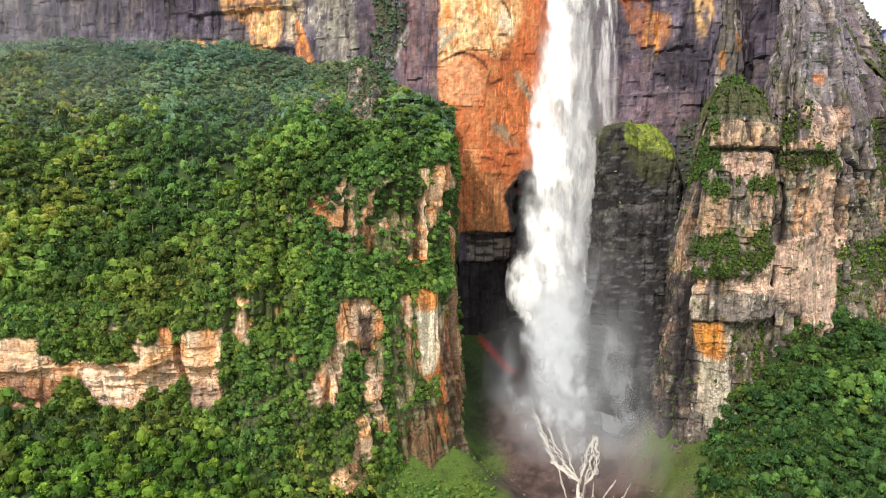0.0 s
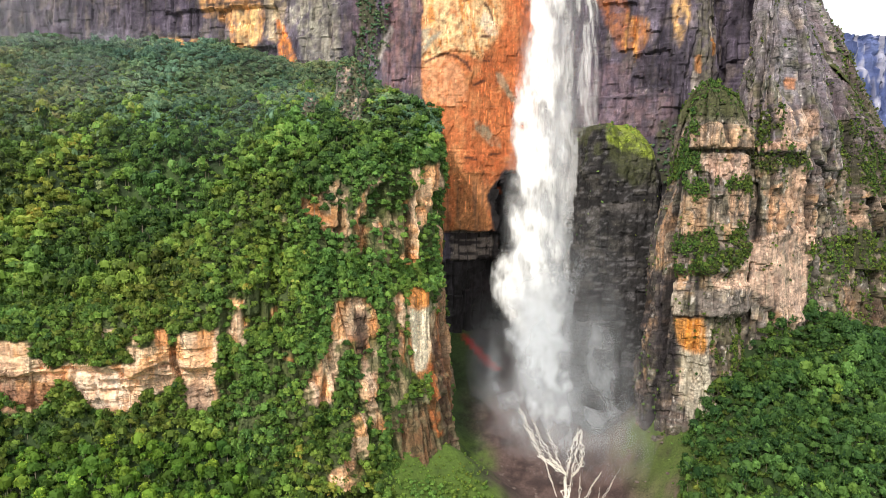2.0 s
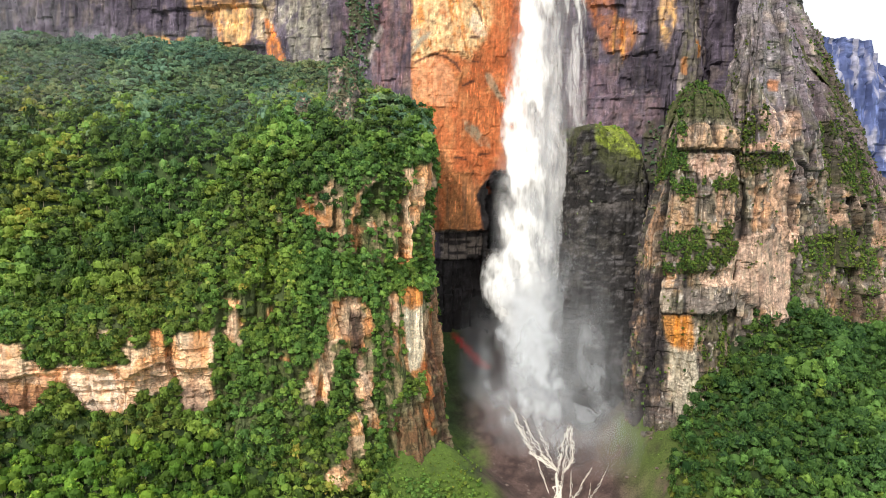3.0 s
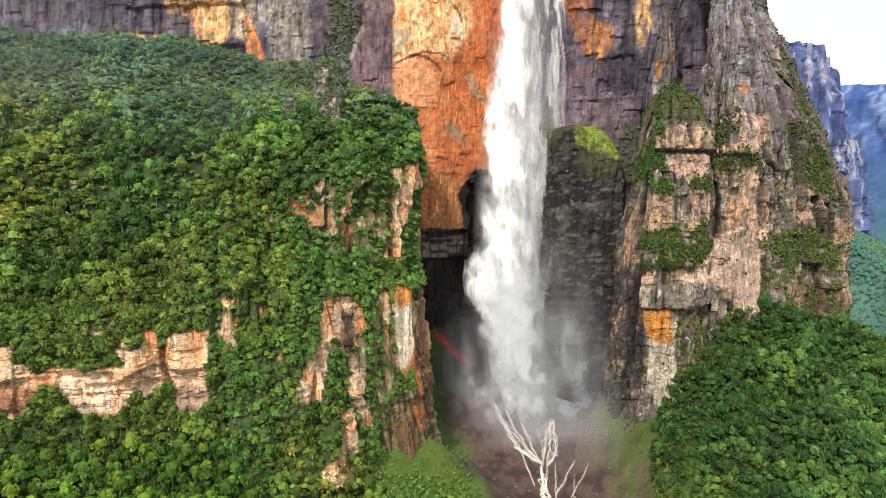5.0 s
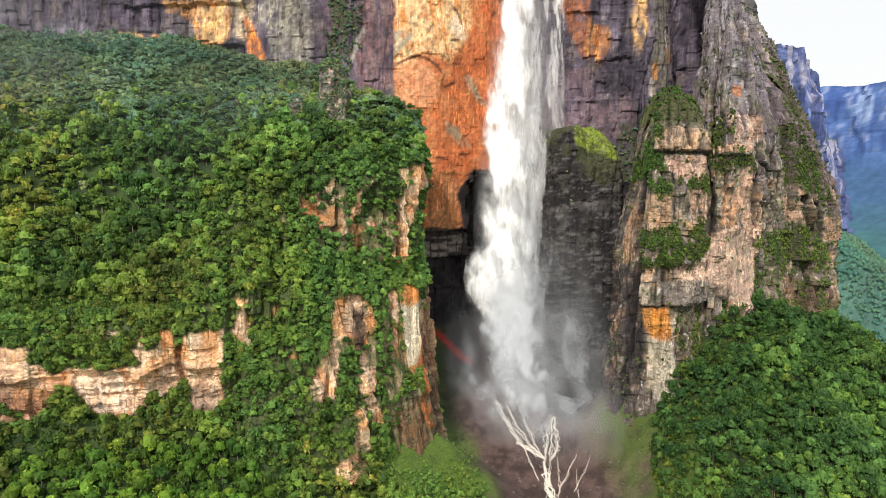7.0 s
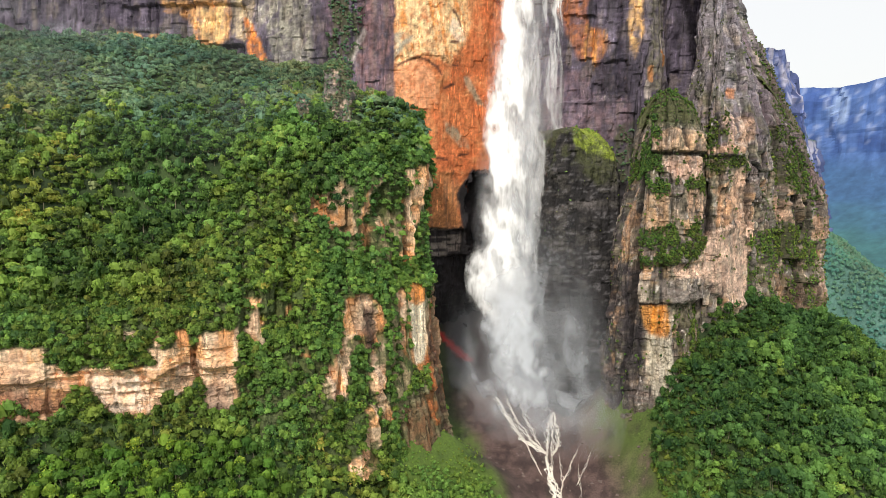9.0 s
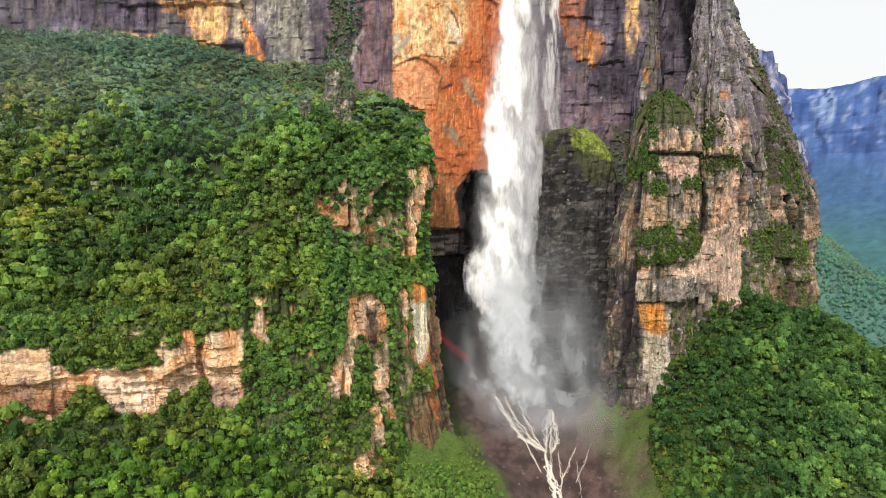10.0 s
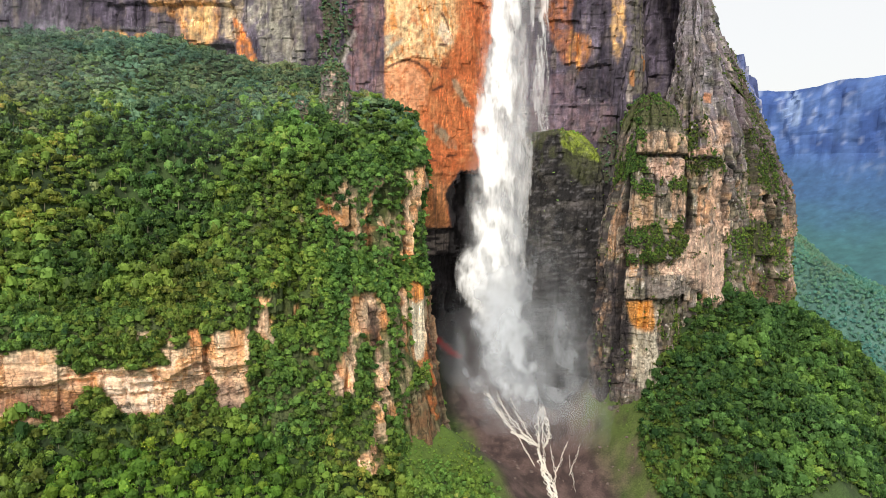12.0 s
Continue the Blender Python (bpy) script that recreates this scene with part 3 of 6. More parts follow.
bare = bare * (1 - 0.8 * step(0.6, 0.66, fbm(BS / 13, BZ / 15, 145)) * (1 - step(236, 246, BZ)) * step(470, 500, BS))
lichen = np.maximum.reduce([area(BS, BZ, b, 3.0, 6.0, 163) for b in ([(573, 292), (588, 292), (594, 255), (570, 257)], [(595, 290), (648, 292), (640, 250), (598, 250)], [(498, 293), (508, 292), (508, 281), (498, 282)], [(510, 276), (516, 274), (514, 258), (510, 258)],
                                                             [(590, 120), (640, 130), (640, 70), (596, 70)], [(625, 205), (628, 150), (600, 110), (590, 150), (600, 200)])])
Bmoss = step(0.45, 0.6, fbm(BS / 14, BZ / 26, 121)) * step(-190, -120, bx) + (1 - step(0.55, 0.8, Bsteep))
tone = weathered(BS, BZ, tone, 130, 0.28, 0.3 * Bmoss, 0.55)
tone = mixc(tone, mixc(lin(58, 78, 36) + 0 * BP, lin(150, 136, 104) + 0 * BP, 0.9 * lichen * step(0.4, 0.56, fbm(BS / 6, BZ / 14, 164))), 0.95 * (1 - bare))
tone = tinge(tone, BS, BZ, lin(238, 226, 200), 0.9, [(628, 206), (657, 205), (656, 176), (646, 146), (632, 148), (626, 195)], 1.5, 2.5, 0.25, 148)
tone = tinge(tone, BS, BZ, lin(222, 142, 64), 0.9, [(625, 221), (660, 222), (657, 205), (642, 200), (626, 207)], 1.5, 2.5, 0.2, 149)
tone = tinge(tone, BS, BZ, lin(244, 226, 208), 0.7, [(344, 178), (382, 180), (392, 168), (388, 146), (362, 146), (352, 160)], 3.0, 6.0, 0.3, 150)
tone = tinge(tone, BS, BZ, lin(138, 96, 74), 0.75, [(-20, 172), (318, 174), (340, 164), (326, 146), (-20, 146)], 4.0, 8.0, 0.3, 151)
tone = tinge(tone, BS, BZ, lin(146, 128, 116), 0.6, [(396, 176), (416, 172), (412, 156), (398, 156)], 3.0, 4.0, 0.2, 152)
tone = tinge(tone, BS, BZ, lin(126, 108, 96), 0.75, [(427, 160), (454, 158), (454, 138), (428, 138)], 6.0, 6.0, 0.2, 153)
tone = tinge(tone, BS, BZ, lin(224, 150, 90), 0.8, [(409, 206), (418, 206), (419, 194), (409, 194)], 1.0, 1.5, 0.0, 154)
tone = tinge(tone, BS, BZ, lin(66, 48, 40), 0.95, [(569, 208), (581, 208), (577, 172), (566, 173)], 1.2, 2.0, 0.1, 156)
tone = mixc(tone, mixc(lin(150, 114, 84) + 0 * BP, lin(104, 84, 68) + 0 * BP, step(0.42, 0.58, fbm(BS / 7, BZ / 60, 147))), 0.85 * bare * np.maximum(step(652, 668, BS) * (1 - step(214, 224, BZ)), step(590, 602, BS) * (1 - step(122, 136, BZ))))
tone = mixc(tone, mixc(lin(120, 114, 86) + 0 * BP, lin(70, 72, 48) + 0 * BP, step(0.4, 0.56, fbm(BS / 5, BZ / 30, 167))), 0.85 * area(BS, BZ, [(600, 128), (662, 136), (672, 100), (676, 40), (600, 40)], 4, 7, 168))
tone = tinge(tone, BS, BZ, lin(178, 102, 46), 0.85, [(668, 196), (684, 200), (692, 150), (690, 90), (676, 90), (672, 140)], 3.0, 5.0, 0.6, 157)
tone = tinge(tone, BS, BZ, lin(206, 190, 158), 0.7, [(660, 208), (676, 212), (668, 176), (658, 180)], 3.0, 4.0, 0.4, 158)
tone = tinge(tone, BS, BZ, lin(186, 98, 44), 0.9, [(645, 152), (659, 150), (653, 128), (654, 84), (647, 84), (643, 129)], 1.5, 3.0, 0.3, 160)
tone = tinge(tone, BS, BZ, lin(74, 50, 40), 0.85, [(660, 168), (690, 168), (690, 70), (654, 70), (654, 128)], 2.5, 4.0, 0.3, 161)
tone = tinge(tone, BS, BZ, lin(128, 84, 56), 0.6, [(600, 112), (640, 118), (644, 70), (600, 70)], 4.0, 6.0, 0.5, 162)
# shade of the slots beside the pillars, painted dark
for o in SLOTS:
    tone = tinge(tone, BS, BZ, lin(62, 64, 42), 0.85, o, 1.5, 2.0, 0.1, 159)
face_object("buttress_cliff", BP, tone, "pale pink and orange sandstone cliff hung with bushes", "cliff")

# its wooded top
cx, cy = np.arange(-640, 60, 4.0), np.arange(440, 930, 4.0)
CX, CY = np.meshgrid(cx, cy, indexing="ij")
CZ = cap(CX, CY)


def cap_inside(x, y):
    d = y - front_line(np.minimum(x, 20))
    side = 13 + 0.03 * np.maximum(0, y - 622) - x
    return np.minimum(d - np.interp(x, [-220, -120, -20], [18, 36, 40]), side - 8)


keep = np.minimum(CY - front_line(np.minimum(CX, 20)) - 50, 13 + 0.03 * np.maximum(0, CY - 622) - CX - 30)[:-1, :-1] > 0
tone = mixc(lin(38, 54, 26) + 0 * CX[..., None], lin(60, 80, 40) + 0 * CX[..., None], step(0.4, 0.6, fbm(CX / 20, CY / 20, 33)))
tagged(new("buttress_slope", mesh_of("buttress_slope", np.stack([CX, CY, CZ], -1).reshape(-1, 3), grid_faces(*CX.shape, keep), [("tone", "FLOAT_COLOR", tone.reshape(-1, 3))], [SOIL])),
       "steep wooded slope on top of the buttress", "slope", kind="structure")

# rock pinnacle on the ridge
PINNACLES = []


def ring(cx_, cy_, rx, ry, n=14):
    return [(cx_ + rx * math.cos(a), cy_ + ry * math.sin(a)) for a in np.linspace(math.pi * 0.9, math.pi * 2.4, n)]


def pinnacle(name, cx_, cy_, rx, ry, foot, top, k, label):
    P, S, Z, st, _ = loft(ring(cx_, cy_, rx, ry), lambda s, q: ([-5, -1, 0, 2, 0.45 * rx, 0.9 * rx], [foot - 25, foot, top - 18, top - 9, top - 2, top + 1]), 1.2,
                          lambda S, X, Y, Z: rock_relief(S, Z, k, 0.9, 1.3, 1.0, 1.3, 1.5), 5.0)
    t = weathered(S, Z, mixc(GREY * 0.75 + 0 * P, PINK * 0.8 + 0 * P, step(0.55, 0.7, fbm(S / 8, Z / 10, k + 1))), k + 2, 0.6, 0.9 * (1 - step(0.4, 0.8, st)) + 0.7 * step(0.45, 0.55, fbm(S / 7, Z / 9, k + 4)), 0.3)
    PINNACLES.append((P, _, st))
    return face_object(name, P, t, label, "rock tower", kind="")


pinnacle("rock_pinnacle", -86, 676, 16, 12, 404, 442, 160, "squat grey rock pinnacle with a scrubby top on the wooded ridge")
pinnacle("rock_column", -75, 656, 4.0, 4.5, 384, 418, 170, "slim pale rock column beside the pinnacle")
pinnacle("rock_outcrop", -122, 646, 9, 7, 362, 402, 180, "broken grey rock outcrop among the trees")


# ---------------------------------------------------------------- main wall behind the fall
MAIN = [(-680, 912), (-600, 905), (-337, 893), (-173, 833), (-90, 800), (-20, 790), (47, 789), (100, 808), (150, 815), (200, 775), (236, 747), (285, 726), (320, 727), (333, 744), (346, 774), (368, 792), (392, 790), (430, 770)]


def main_profile(s, q):
    return [0, 0, 0, 4, 11, 40], [40, 200, 330, 480, 640, 655]


def main_relief(S, X, Y, Z):
    smooth = box(X, Z, -25, 120, 262, 900, 12)
    r = rock_relief(S, Z, 200, 2.2, 2.0, 0.5, 0.45, 3.5, 38, 17, 1.6)
    calm = 7 * (fbm(S / 30, Z / 45, 203) - 0.5) + 3 * (fbm((S + 0.3 * Z) / 9, Z / 22, 204) - 0.5) + 1.8 * blocks(S + 0.3 * Z, Z, 31, 66, 205)[0] + 1.5 * blocks(S - 0.2 * Z, Z, 13, 19, 206)[0] + 0.8 * (fbm(S / 5, Z / 8, 208, 3) - 0.5)
    r = r * (1 - smooth) + calm * smooth
    roof = 3.0 * box(X + 0.3 * Z, Z + 0.012 * (X + 0.3 * Z - 176) ** 2 + 8 * (fbm(S / 9, Z / 90, 207) - 0.5), 152, 202, 478, 800, 2) * smooth
    js, jz = S + 7 * blocks(S, Z, 9, 15, 263)[0], Z + 9 * blocks(S, Z, 8, 13, 264)[0]
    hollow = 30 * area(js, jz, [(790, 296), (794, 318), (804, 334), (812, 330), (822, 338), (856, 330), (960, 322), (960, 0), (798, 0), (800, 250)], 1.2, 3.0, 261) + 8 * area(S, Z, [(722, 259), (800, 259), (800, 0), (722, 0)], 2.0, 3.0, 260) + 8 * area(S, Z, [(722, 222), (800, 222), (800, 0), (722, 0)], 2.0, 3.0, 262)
    hollow = hollow - 1.2 * area(S, Z, [(690, 466), (706, 474), (719, 477), (733, 474), (746, 466), (752, 454), (746, 410), (690, 410)], 1.5, 2.0, 246) + 5 * area(S, Z, [(960, 470), (1000, 474), (1002, 433), (960, 434)], 2.0, 3.0, 264)
    hollow = hollow - 7 * area(S, Z, [(880, 424), (1014, 426), (1014, 200), (880, 200)], 2.0, 3.0, 276) - 1.5 * area(S, Z, [(700, 356), (800, 352), (800, 330), (700, 330)], 2.0, 4.0, 277)
    bench = -10 * box(X, Z, -400, -190, 0, 486, 3) + 6 * box(X, Z + 8 * (fbm(S / 20, Z / 90, 208) - 0.5), -345, -190, 537, 900, 2)
    return r + roof - hollow + bench


MP, MS, MZ, Msteep, Mn = loft(MAIN, main_profile, 2.0, main_relief)
mx_, mz_ = MP[..., 0] + 12 * (fbm(MS / 30, MZ / 30, 211) - 0.5), MP[..., 2] + 8 * (fbm(MS / 14, MZ / 40, 212) - 0.5)
vert = 0.6 * fbm(MS / 13, MZ / 160, 214, 4) + 0.4 * fbm(MS / 26, MZ / 40, 215, 3)
tone = mixc(lin(66, 58, 74) + 0 * MP, lin(100, 91, 107) + 0 * MP, step(0.4, 0.62, vert))
tone = tone * (1 + 0.55 * blocks(MS, MZ, 17, 24, 281)[0] + 0.3 * blocks(MS, MZ, 6.5, 9, 283)[0])[..., None]


def wall(colour, amount, outline, soft=2.5, rag=5.0, streaks=0.0, k=0):
    return tinge(tone, MS, MZ, colour, amount, outline, soft, rag, streaks, k)


tone = wall(lin(164, 160, 146), 0.9, [(505, 700), (588, 700), (586, 463), (537, 460), (528, 499), (512, 515)], 3, 6, 0.35, 216)
tone = wall(lin(232, 208, 168), 0.8, [(476, 700), (512, 700), (508, 512), (500, 490), (478, 500)], 3, 6, 0.5, 217)
tone = wall(lin(118, 112, 108), 0.8, [(562, 530), (586, 526), (586, 502), (566, 504)], 4, 5, 0.2, 218)
tone = wall(lin(92, 84, 88), 0.8, [(536, 485), (562, 488), (566, 462), (536, 460)], 4, 5, 0.3, 219)
tone = wall(lin(228, 168, 106), 0.95, [(388, 560), (480, 560), (476, 493), (459, 482), (429, 489), (426, 512), (410, 528), (390, 530)], 2, 5, 0.15, 220)
tone = wall(lin(240, 204, 142), 0.8, [(432, 535), (470, 538), (472, 500), (455, 486), (436, 500)], 4, 6, 0.5, 221)
tone = wall(lin(232, 140, 62), 0.95, [(494, 522), (506, 512), (525, 480), (529, 460), (510, 464), (499, 500)], 2, 4, 0.2, 222)
tone = wall(lin(236, 184, 110), 0.9, [(319, 504), (348, 504), (365, 492), (366, 502), (386, 502), (386, 488), (319, 490)], 1.5, 3, 0.2, 223)
tone = wall(lin(60, 54, 54), 0.9, [(397, 538), (414, 538), (419, 502), (408, 470), (402, 502)], 2.5, 4, 0.3, 224)
tone = wall(lin(58, 50, 54), 0.9, [(470, 496), (482, 492), (497, 462), (466, 462)], 3, 4, 0.2, 225)
tone = wall(lin(40, 34, 38), 0.9, [(319, 508), (390, 506), (390, 503), (319, 504)], 1.0, 2.0, 0.3, 226)
# shadow line below the overhang, painted on
tone = wall(lin(44, 38, 40), 0.85, [(385, 545), (480, 546), (480, 541), (385, 540)], 1.0, 2.5, 0.3, 227)
tone = wall(lin(228, 220, 206), 0.8, [(564, 506), (570, 506), (571, 462), (566, 462)], 1.0, 2, 0.5, 228)
tone = wall(lin(70, 62, 76), 0.8, [(586, 700), (600, 700), (598, 440), (584, 440)], 2, 4, 0.2, 229)
tone = wall(lin(104, 82, 96), 0.8, [(600, 700), (640, 700), (634, 497), (614, 440), (598, 440)], 2, 4, 0.4, 230)
tone = wall(lin(138, 104, 104), 0.85, [(648, 700), (690, 700), (688, 432), (640, 432), (644, 491)], 2, 4, 0.4, 231)
tone = wall(lin(220, 208, 204), 0.8, [(634, 470), (642, 494), (651, 508), (655, 502), (645, 485), (638, 462)], 1.0, 2, 0.2, 232)
tone = weathered(MS, MZ, tone, 220, 0.4, None, 0.1)
# the orange face: cream runs above, salmon flake, red towards the water
orange = area(MS, MZ, [(689, 700), (860, 700), (838, 445), (852, 330), (800, 334), (784, 312), (792, 258), (700, 258), (700, 405), (690, 425)], 1.5, 2.5, 233)
lean = MS + 0.28 * (MZ - 460) + 22 * (fbm(MS / 50, MZ / 50, 229) - 0.5)
hot = mixc(lin(212, 144, 94) + 0 * MP, lin(192, 112, 66) + 0 * MP, step(0.4, 0.6, fbm(MS / 22, MZ / 30, 234)))
tone, cold = hot, tone
tone = wall(lin(240, 206, 156), 0.95, [(687, 700), (786, 700), (794, 514), (765, 469), (735, 477), (711, 471), (690, 455)], 5, 8, 0.0, 235)
tone = wall(lin(218, 138, 66), 0.85, [(687, 700), (786, 700), (794, 514), (765, 469), (735, 477), (711, 471), (690, 455)], 5, 8, 0.0, 236) * step(0.5, 0.62, fbm(lean / 4.5, MZ / 140, 236))[..., None] + tone * (1 - step(0.5, 0.62, fbm(lean / 4.5, MZ / 140, 236)))[..., None]
tone = wall(lin(188, 102, 58), 0.95, [(796, 520), (830, 700), (870, 700), (870, 320), (744, 325), (738, 402), (758, 411), (757, 441), (769, 469), (787, 487)], 6, 9, 0.15, 237)
tone = wall(lin(208, 128, 78), 0.7, [(770, 440), (800, 430), (806, 380), (780, 350), (752, 360), (750, 400)], 8, 10, 0.4, 238)
tone = wall(lin(226, 164, 122), 0.9, [(693, 465), (726, 474), (741, 455), (746, 417), (724, 410), (690, 425)], 3, 5, 0.2, 239)
tone = wall(lin(168, 164, 148), 0.9, [(685, 502), (712, 501), (705, 490), (693, 474), (685, 472)], 2.5, 4, 0.1, 240)
tone = wall(lin(156, 142, 118), 0.9, [(786, 456), (794, 455), (805, 437), (814, 421), (806, 421), (797, 432), (788, 443)], 1.5, 2.5, 0.2, 241)
tone = wall(lin(150, 138, 114), 0.9, [(755, 399), (768, 392), (790, 377), (796, 363), (780, 366), (768, 375), (758, 386)], 1.5, 3.0, 0.2, 242)
tone = wall(lin(228, 216, 196), 0.8, [(768, 530), (784, 514), (786, 500), (772, 498), (764, 512)], 2.0, 4.0, 0.3, 243)
tone = wall(lin(182, 122, 76), 0.9, [(733, 335), (771, 332), (764, 305), (788, 258), (733, 258)], 3, 5, 0.0, 244)
tone = mixc(tone, lin(112, 86, 68) + 0 * MP, 0.6 * step(0.5, 0.62, fbm(MS / 4, MZ / 50, 245)) * (1 - step(300, 340, MZ)))
for k, crack in enumerate(([(693, 464), (705, 471), (718, 475), (732, 472), (746, 464), (752, 453), (749, 453), (743, 461), (731, 469), (718, 472), (705, 468), (694, 461)], [(753, 439), (771, 447), (771, 444), (754, 436)],
                           [(762, 498), (776, 500), (776, 496), (762, 495)], [(766, 470), (778, 470), (778, 466), (766, 467)], [(744, 352), (760, 350), (760, 347), (744, 349)], [(776, 356), (792, 358), (792, 355), (776, 353)],
                          [(770, 540), (778, 530), (783, 516), (781, 516), (774, 530), (768, 536)])):
    tone = wall(lin(78, 46, 34), 0.9, crack, 0.9, 1.6, 0.0, 246 + k)
flow = fbm(lean / 30, MZ / 40, 234, 3)
tone = mixc(tone, lin(116, 70, 46) + 0 * MP, 0.55 * (1 - step(0.004, 0.016, np.abs(flow - 0.5))))
tone = tone * (0.88 + 0.24 * fbm(lean / 7, MZ / 16, 257))[..., None]
tone = mixc(cold, tone, orange)
# grey courses, the wet hollow, its colour deepened for shade, and the dark foot
courses = mixc(lin(126, 116, 110) + 0 * MP, lin(52, 46, 48) + 0 * MP, np.maximum(step(0.52, 0.6, vnoise(MS / 30, MZ / 3.4, 258)), 1 - step(0.5, 1.2, blocks(MS, MZ, 13, 12, 259)[1])))
tone = mixc(tone, courses, area(MS, MZ, [(728, 260), (792, 260), (794, 221), (728, 221)], 1.5, 3.0, 260))
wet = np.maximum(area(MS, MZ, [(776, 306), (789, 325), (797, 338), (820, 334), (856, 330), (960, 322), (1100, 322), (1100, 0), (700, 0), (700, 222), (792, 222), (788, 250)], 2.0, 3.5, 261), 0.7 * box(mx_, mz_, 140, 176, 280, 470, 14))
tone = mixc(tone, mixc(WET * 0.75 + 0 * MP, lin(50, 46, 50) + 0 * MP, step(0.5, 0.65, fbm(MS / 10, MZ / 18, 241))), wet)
tone = wall(lin(168, 84, 50), 0.9, [(795, 314), (804, 315), (805, 306), (795, 305)], 1.5, 2.0, 0.0, 262)
# beyond the water: purple slabs, two orange stains, a pale ledge
tone = wall(lin(122, 98, 104), 0.75, [(900, 462), (955, 462), (958, 435), (1010, 428), (1012, 375), (900, 375)], 4, 8, 0.25, 263)
tone = wall(lin(72, 62, 72), 0.8, [(960, 472), (994, 476), (1002, 434), (962, 436)], 4, 6, 0.3, 264)
tone = wall(lin(170, 104, 62), 0.85, [(905, 700), (950, 700), (951, 521), (969, 513), (974, 495), (966, 468), (954, 481), (942, 476), (930, 499), (921, 516), (910, 545)], 3, 6, 0.3, 265)
tone = wall(lin(220, 158, 84), 0.9, [(940, 523), (968, 517), (976, 494), (963, 466), (957, 484), (950, 478), (944, 502)], 1.5, 8, 0.8, 266)
tone = wall(lin(60, 52, 66), 0.85, [(978, 700), (999, 700), (1003, 479), (1009, 432), (994, 432), (984, 474)], 3, 5, 0.3, 267)
tone = wall(lin(230, 182, 118), 0.9, [(999, 700), (1022, 700), (1021, 507), (1011, 474), (1004, 490), (1001, 513)], 2, 3, 0.25, 268)
tone = wall(lin(110, 106, 88), 0.8, [(1024, 700), (1066, 700), (1072, 440), (1030, 440)], 3, 5, 0.35, 269)
tone = wall(lin(228, 152, 78), 0.9, [(1055, 490), (1064, 490), (1066, 470), (1056, 470)], 1.5, 2.5, 0.2, 270)
tone = wall(lin(218, 150, 92), 0.9, [(1031, 468), (1039, 468), (1041, 450), (1032, 450)], 1.5, 2.5, 0.2, 271)
tone = wall(lin(226, 214, 200), 0.85, [(1054, 512), (1062, 512), (1063, 490), (1056, 488)], 1.0, 2.5, 0.6, 272)
tone = wall(lin(220, 206, 196), 0.8, [(1028, 450), (1037, 450), (1038, 428), (1030, 428)], 1.0, 2.5, 0.6, 273)
tone = wall(lin(216, 206, 204), 0.8, [(964, 430), (983, 431), (984, 425), (964, 425)], 1.0, 1.5, 0.9, 274)
tone = wall(lin(34, 30, 36), 0.9, [(962, 435), (1000, 437), (1000, 432), (962, 432)], 1.0, 1.5, 0.0, 275)
tone = wall(lin(34, 30, 36), 0.85, [(912, 422), (1012, 425), (1012, 422), (912, 419)], 1.0, 2.5, 0.3, 276)
tone = wall(lin(40, 35, 40), 0.8, [(998, 520), (1001, 520), (1004, 430), (1001, 430)], 0.8, 2.0, 0.2, 277)
tone = wall(MOSS * 0.7, 0.8, [(990, 390), (1020, 402), (1050, 430), (1075, 430), (1075, 320), (990, 325)], 3, 6, 0.2, 278)
tone = wall(lin(44, 40, 54), 0.85, [(976, 455), (984, 501), (996, 493), (1000, 447), (990, 423), (978, 426)], 2, 5, 0.25, 293)
tone = wall(lin(50, 44, 54), 0.8, [(956, 445), (974, 468), (980, 423), (968, 403), (956, 421)], 2.5, 5, 0.3, 294)
tone = wall(lin(58, 52, 64), 0.75, [(1003, 413), (1004, 460), (1008, 534), (1016, 534), (1022, 408), (1008, 383), (1000, 388)], 2.5, 5, 0.3, 295)
tone = wall(lin(96, 84, 100), 0.6, [(905, 470), (958, 440), (952, 385), (905, 385)], 5, 8, 0.35, 296)
rib = area(MS, MZ, [(612, 545), (650, 545), (645, 484), (628, 425), (602, 430), (604, 487)], 3, 6, 279) * step(0.32, 0.48, fbm(MS / 9, MZ / 30, 247))
tone = mixc(tone, MOSS * 0.7 + 0 * MP, 0.8 * rib * step(0.36, 0.5, fbm(MS / 5, MZ / 14, 249)))
joint = 1 - step(0.5, 1.9, blocks(MS, MZ, 34, 90, 285)[1])
tone = mixc(tone, lin(34, 29, 33) + 0 * MP, 0.7 * joint * (1 - orange) * step(0.4, 0.55, fbm(MS / 30, MZ / 60, 291)))
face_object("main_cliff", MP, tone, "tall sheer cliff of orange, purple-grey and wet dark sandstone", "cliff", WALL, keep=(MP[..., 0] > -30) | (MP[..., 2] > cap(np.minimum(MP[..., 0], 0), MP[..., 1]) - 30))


# ---------------------------------------------------------------- block with a green top beside the fall
KNOB = [(166, 800), (170, 745), (177, 712), (194, 697), (230, 693), (258, 697), (266, 730), (267, 790)]


def knob_profile(s, q):
    x = q[:, 0]
    low, g = 14 * step(236, 264, x), step(196, 212, x)
    return ([-34, -16, -3, 0, 1 + 3 * g, 3 + 9 * g, 9 + 22 * g, 34 + 16 * g],
            [20, 90, 250, 352 - 14 * g - low, 370 - 14 * g - low, 381 - 10 * g - low, 386 - 2 * g - low, 390 - 0.4 * low])


KP, KS, KZ, Ksteep, Kn = loft(KNOB, knob_profile, 2.0, lambda S, X, Y, Z: rock_relief(S, Z, 300, 1.5, 1.3, 0.5, 0.9, 2.0))
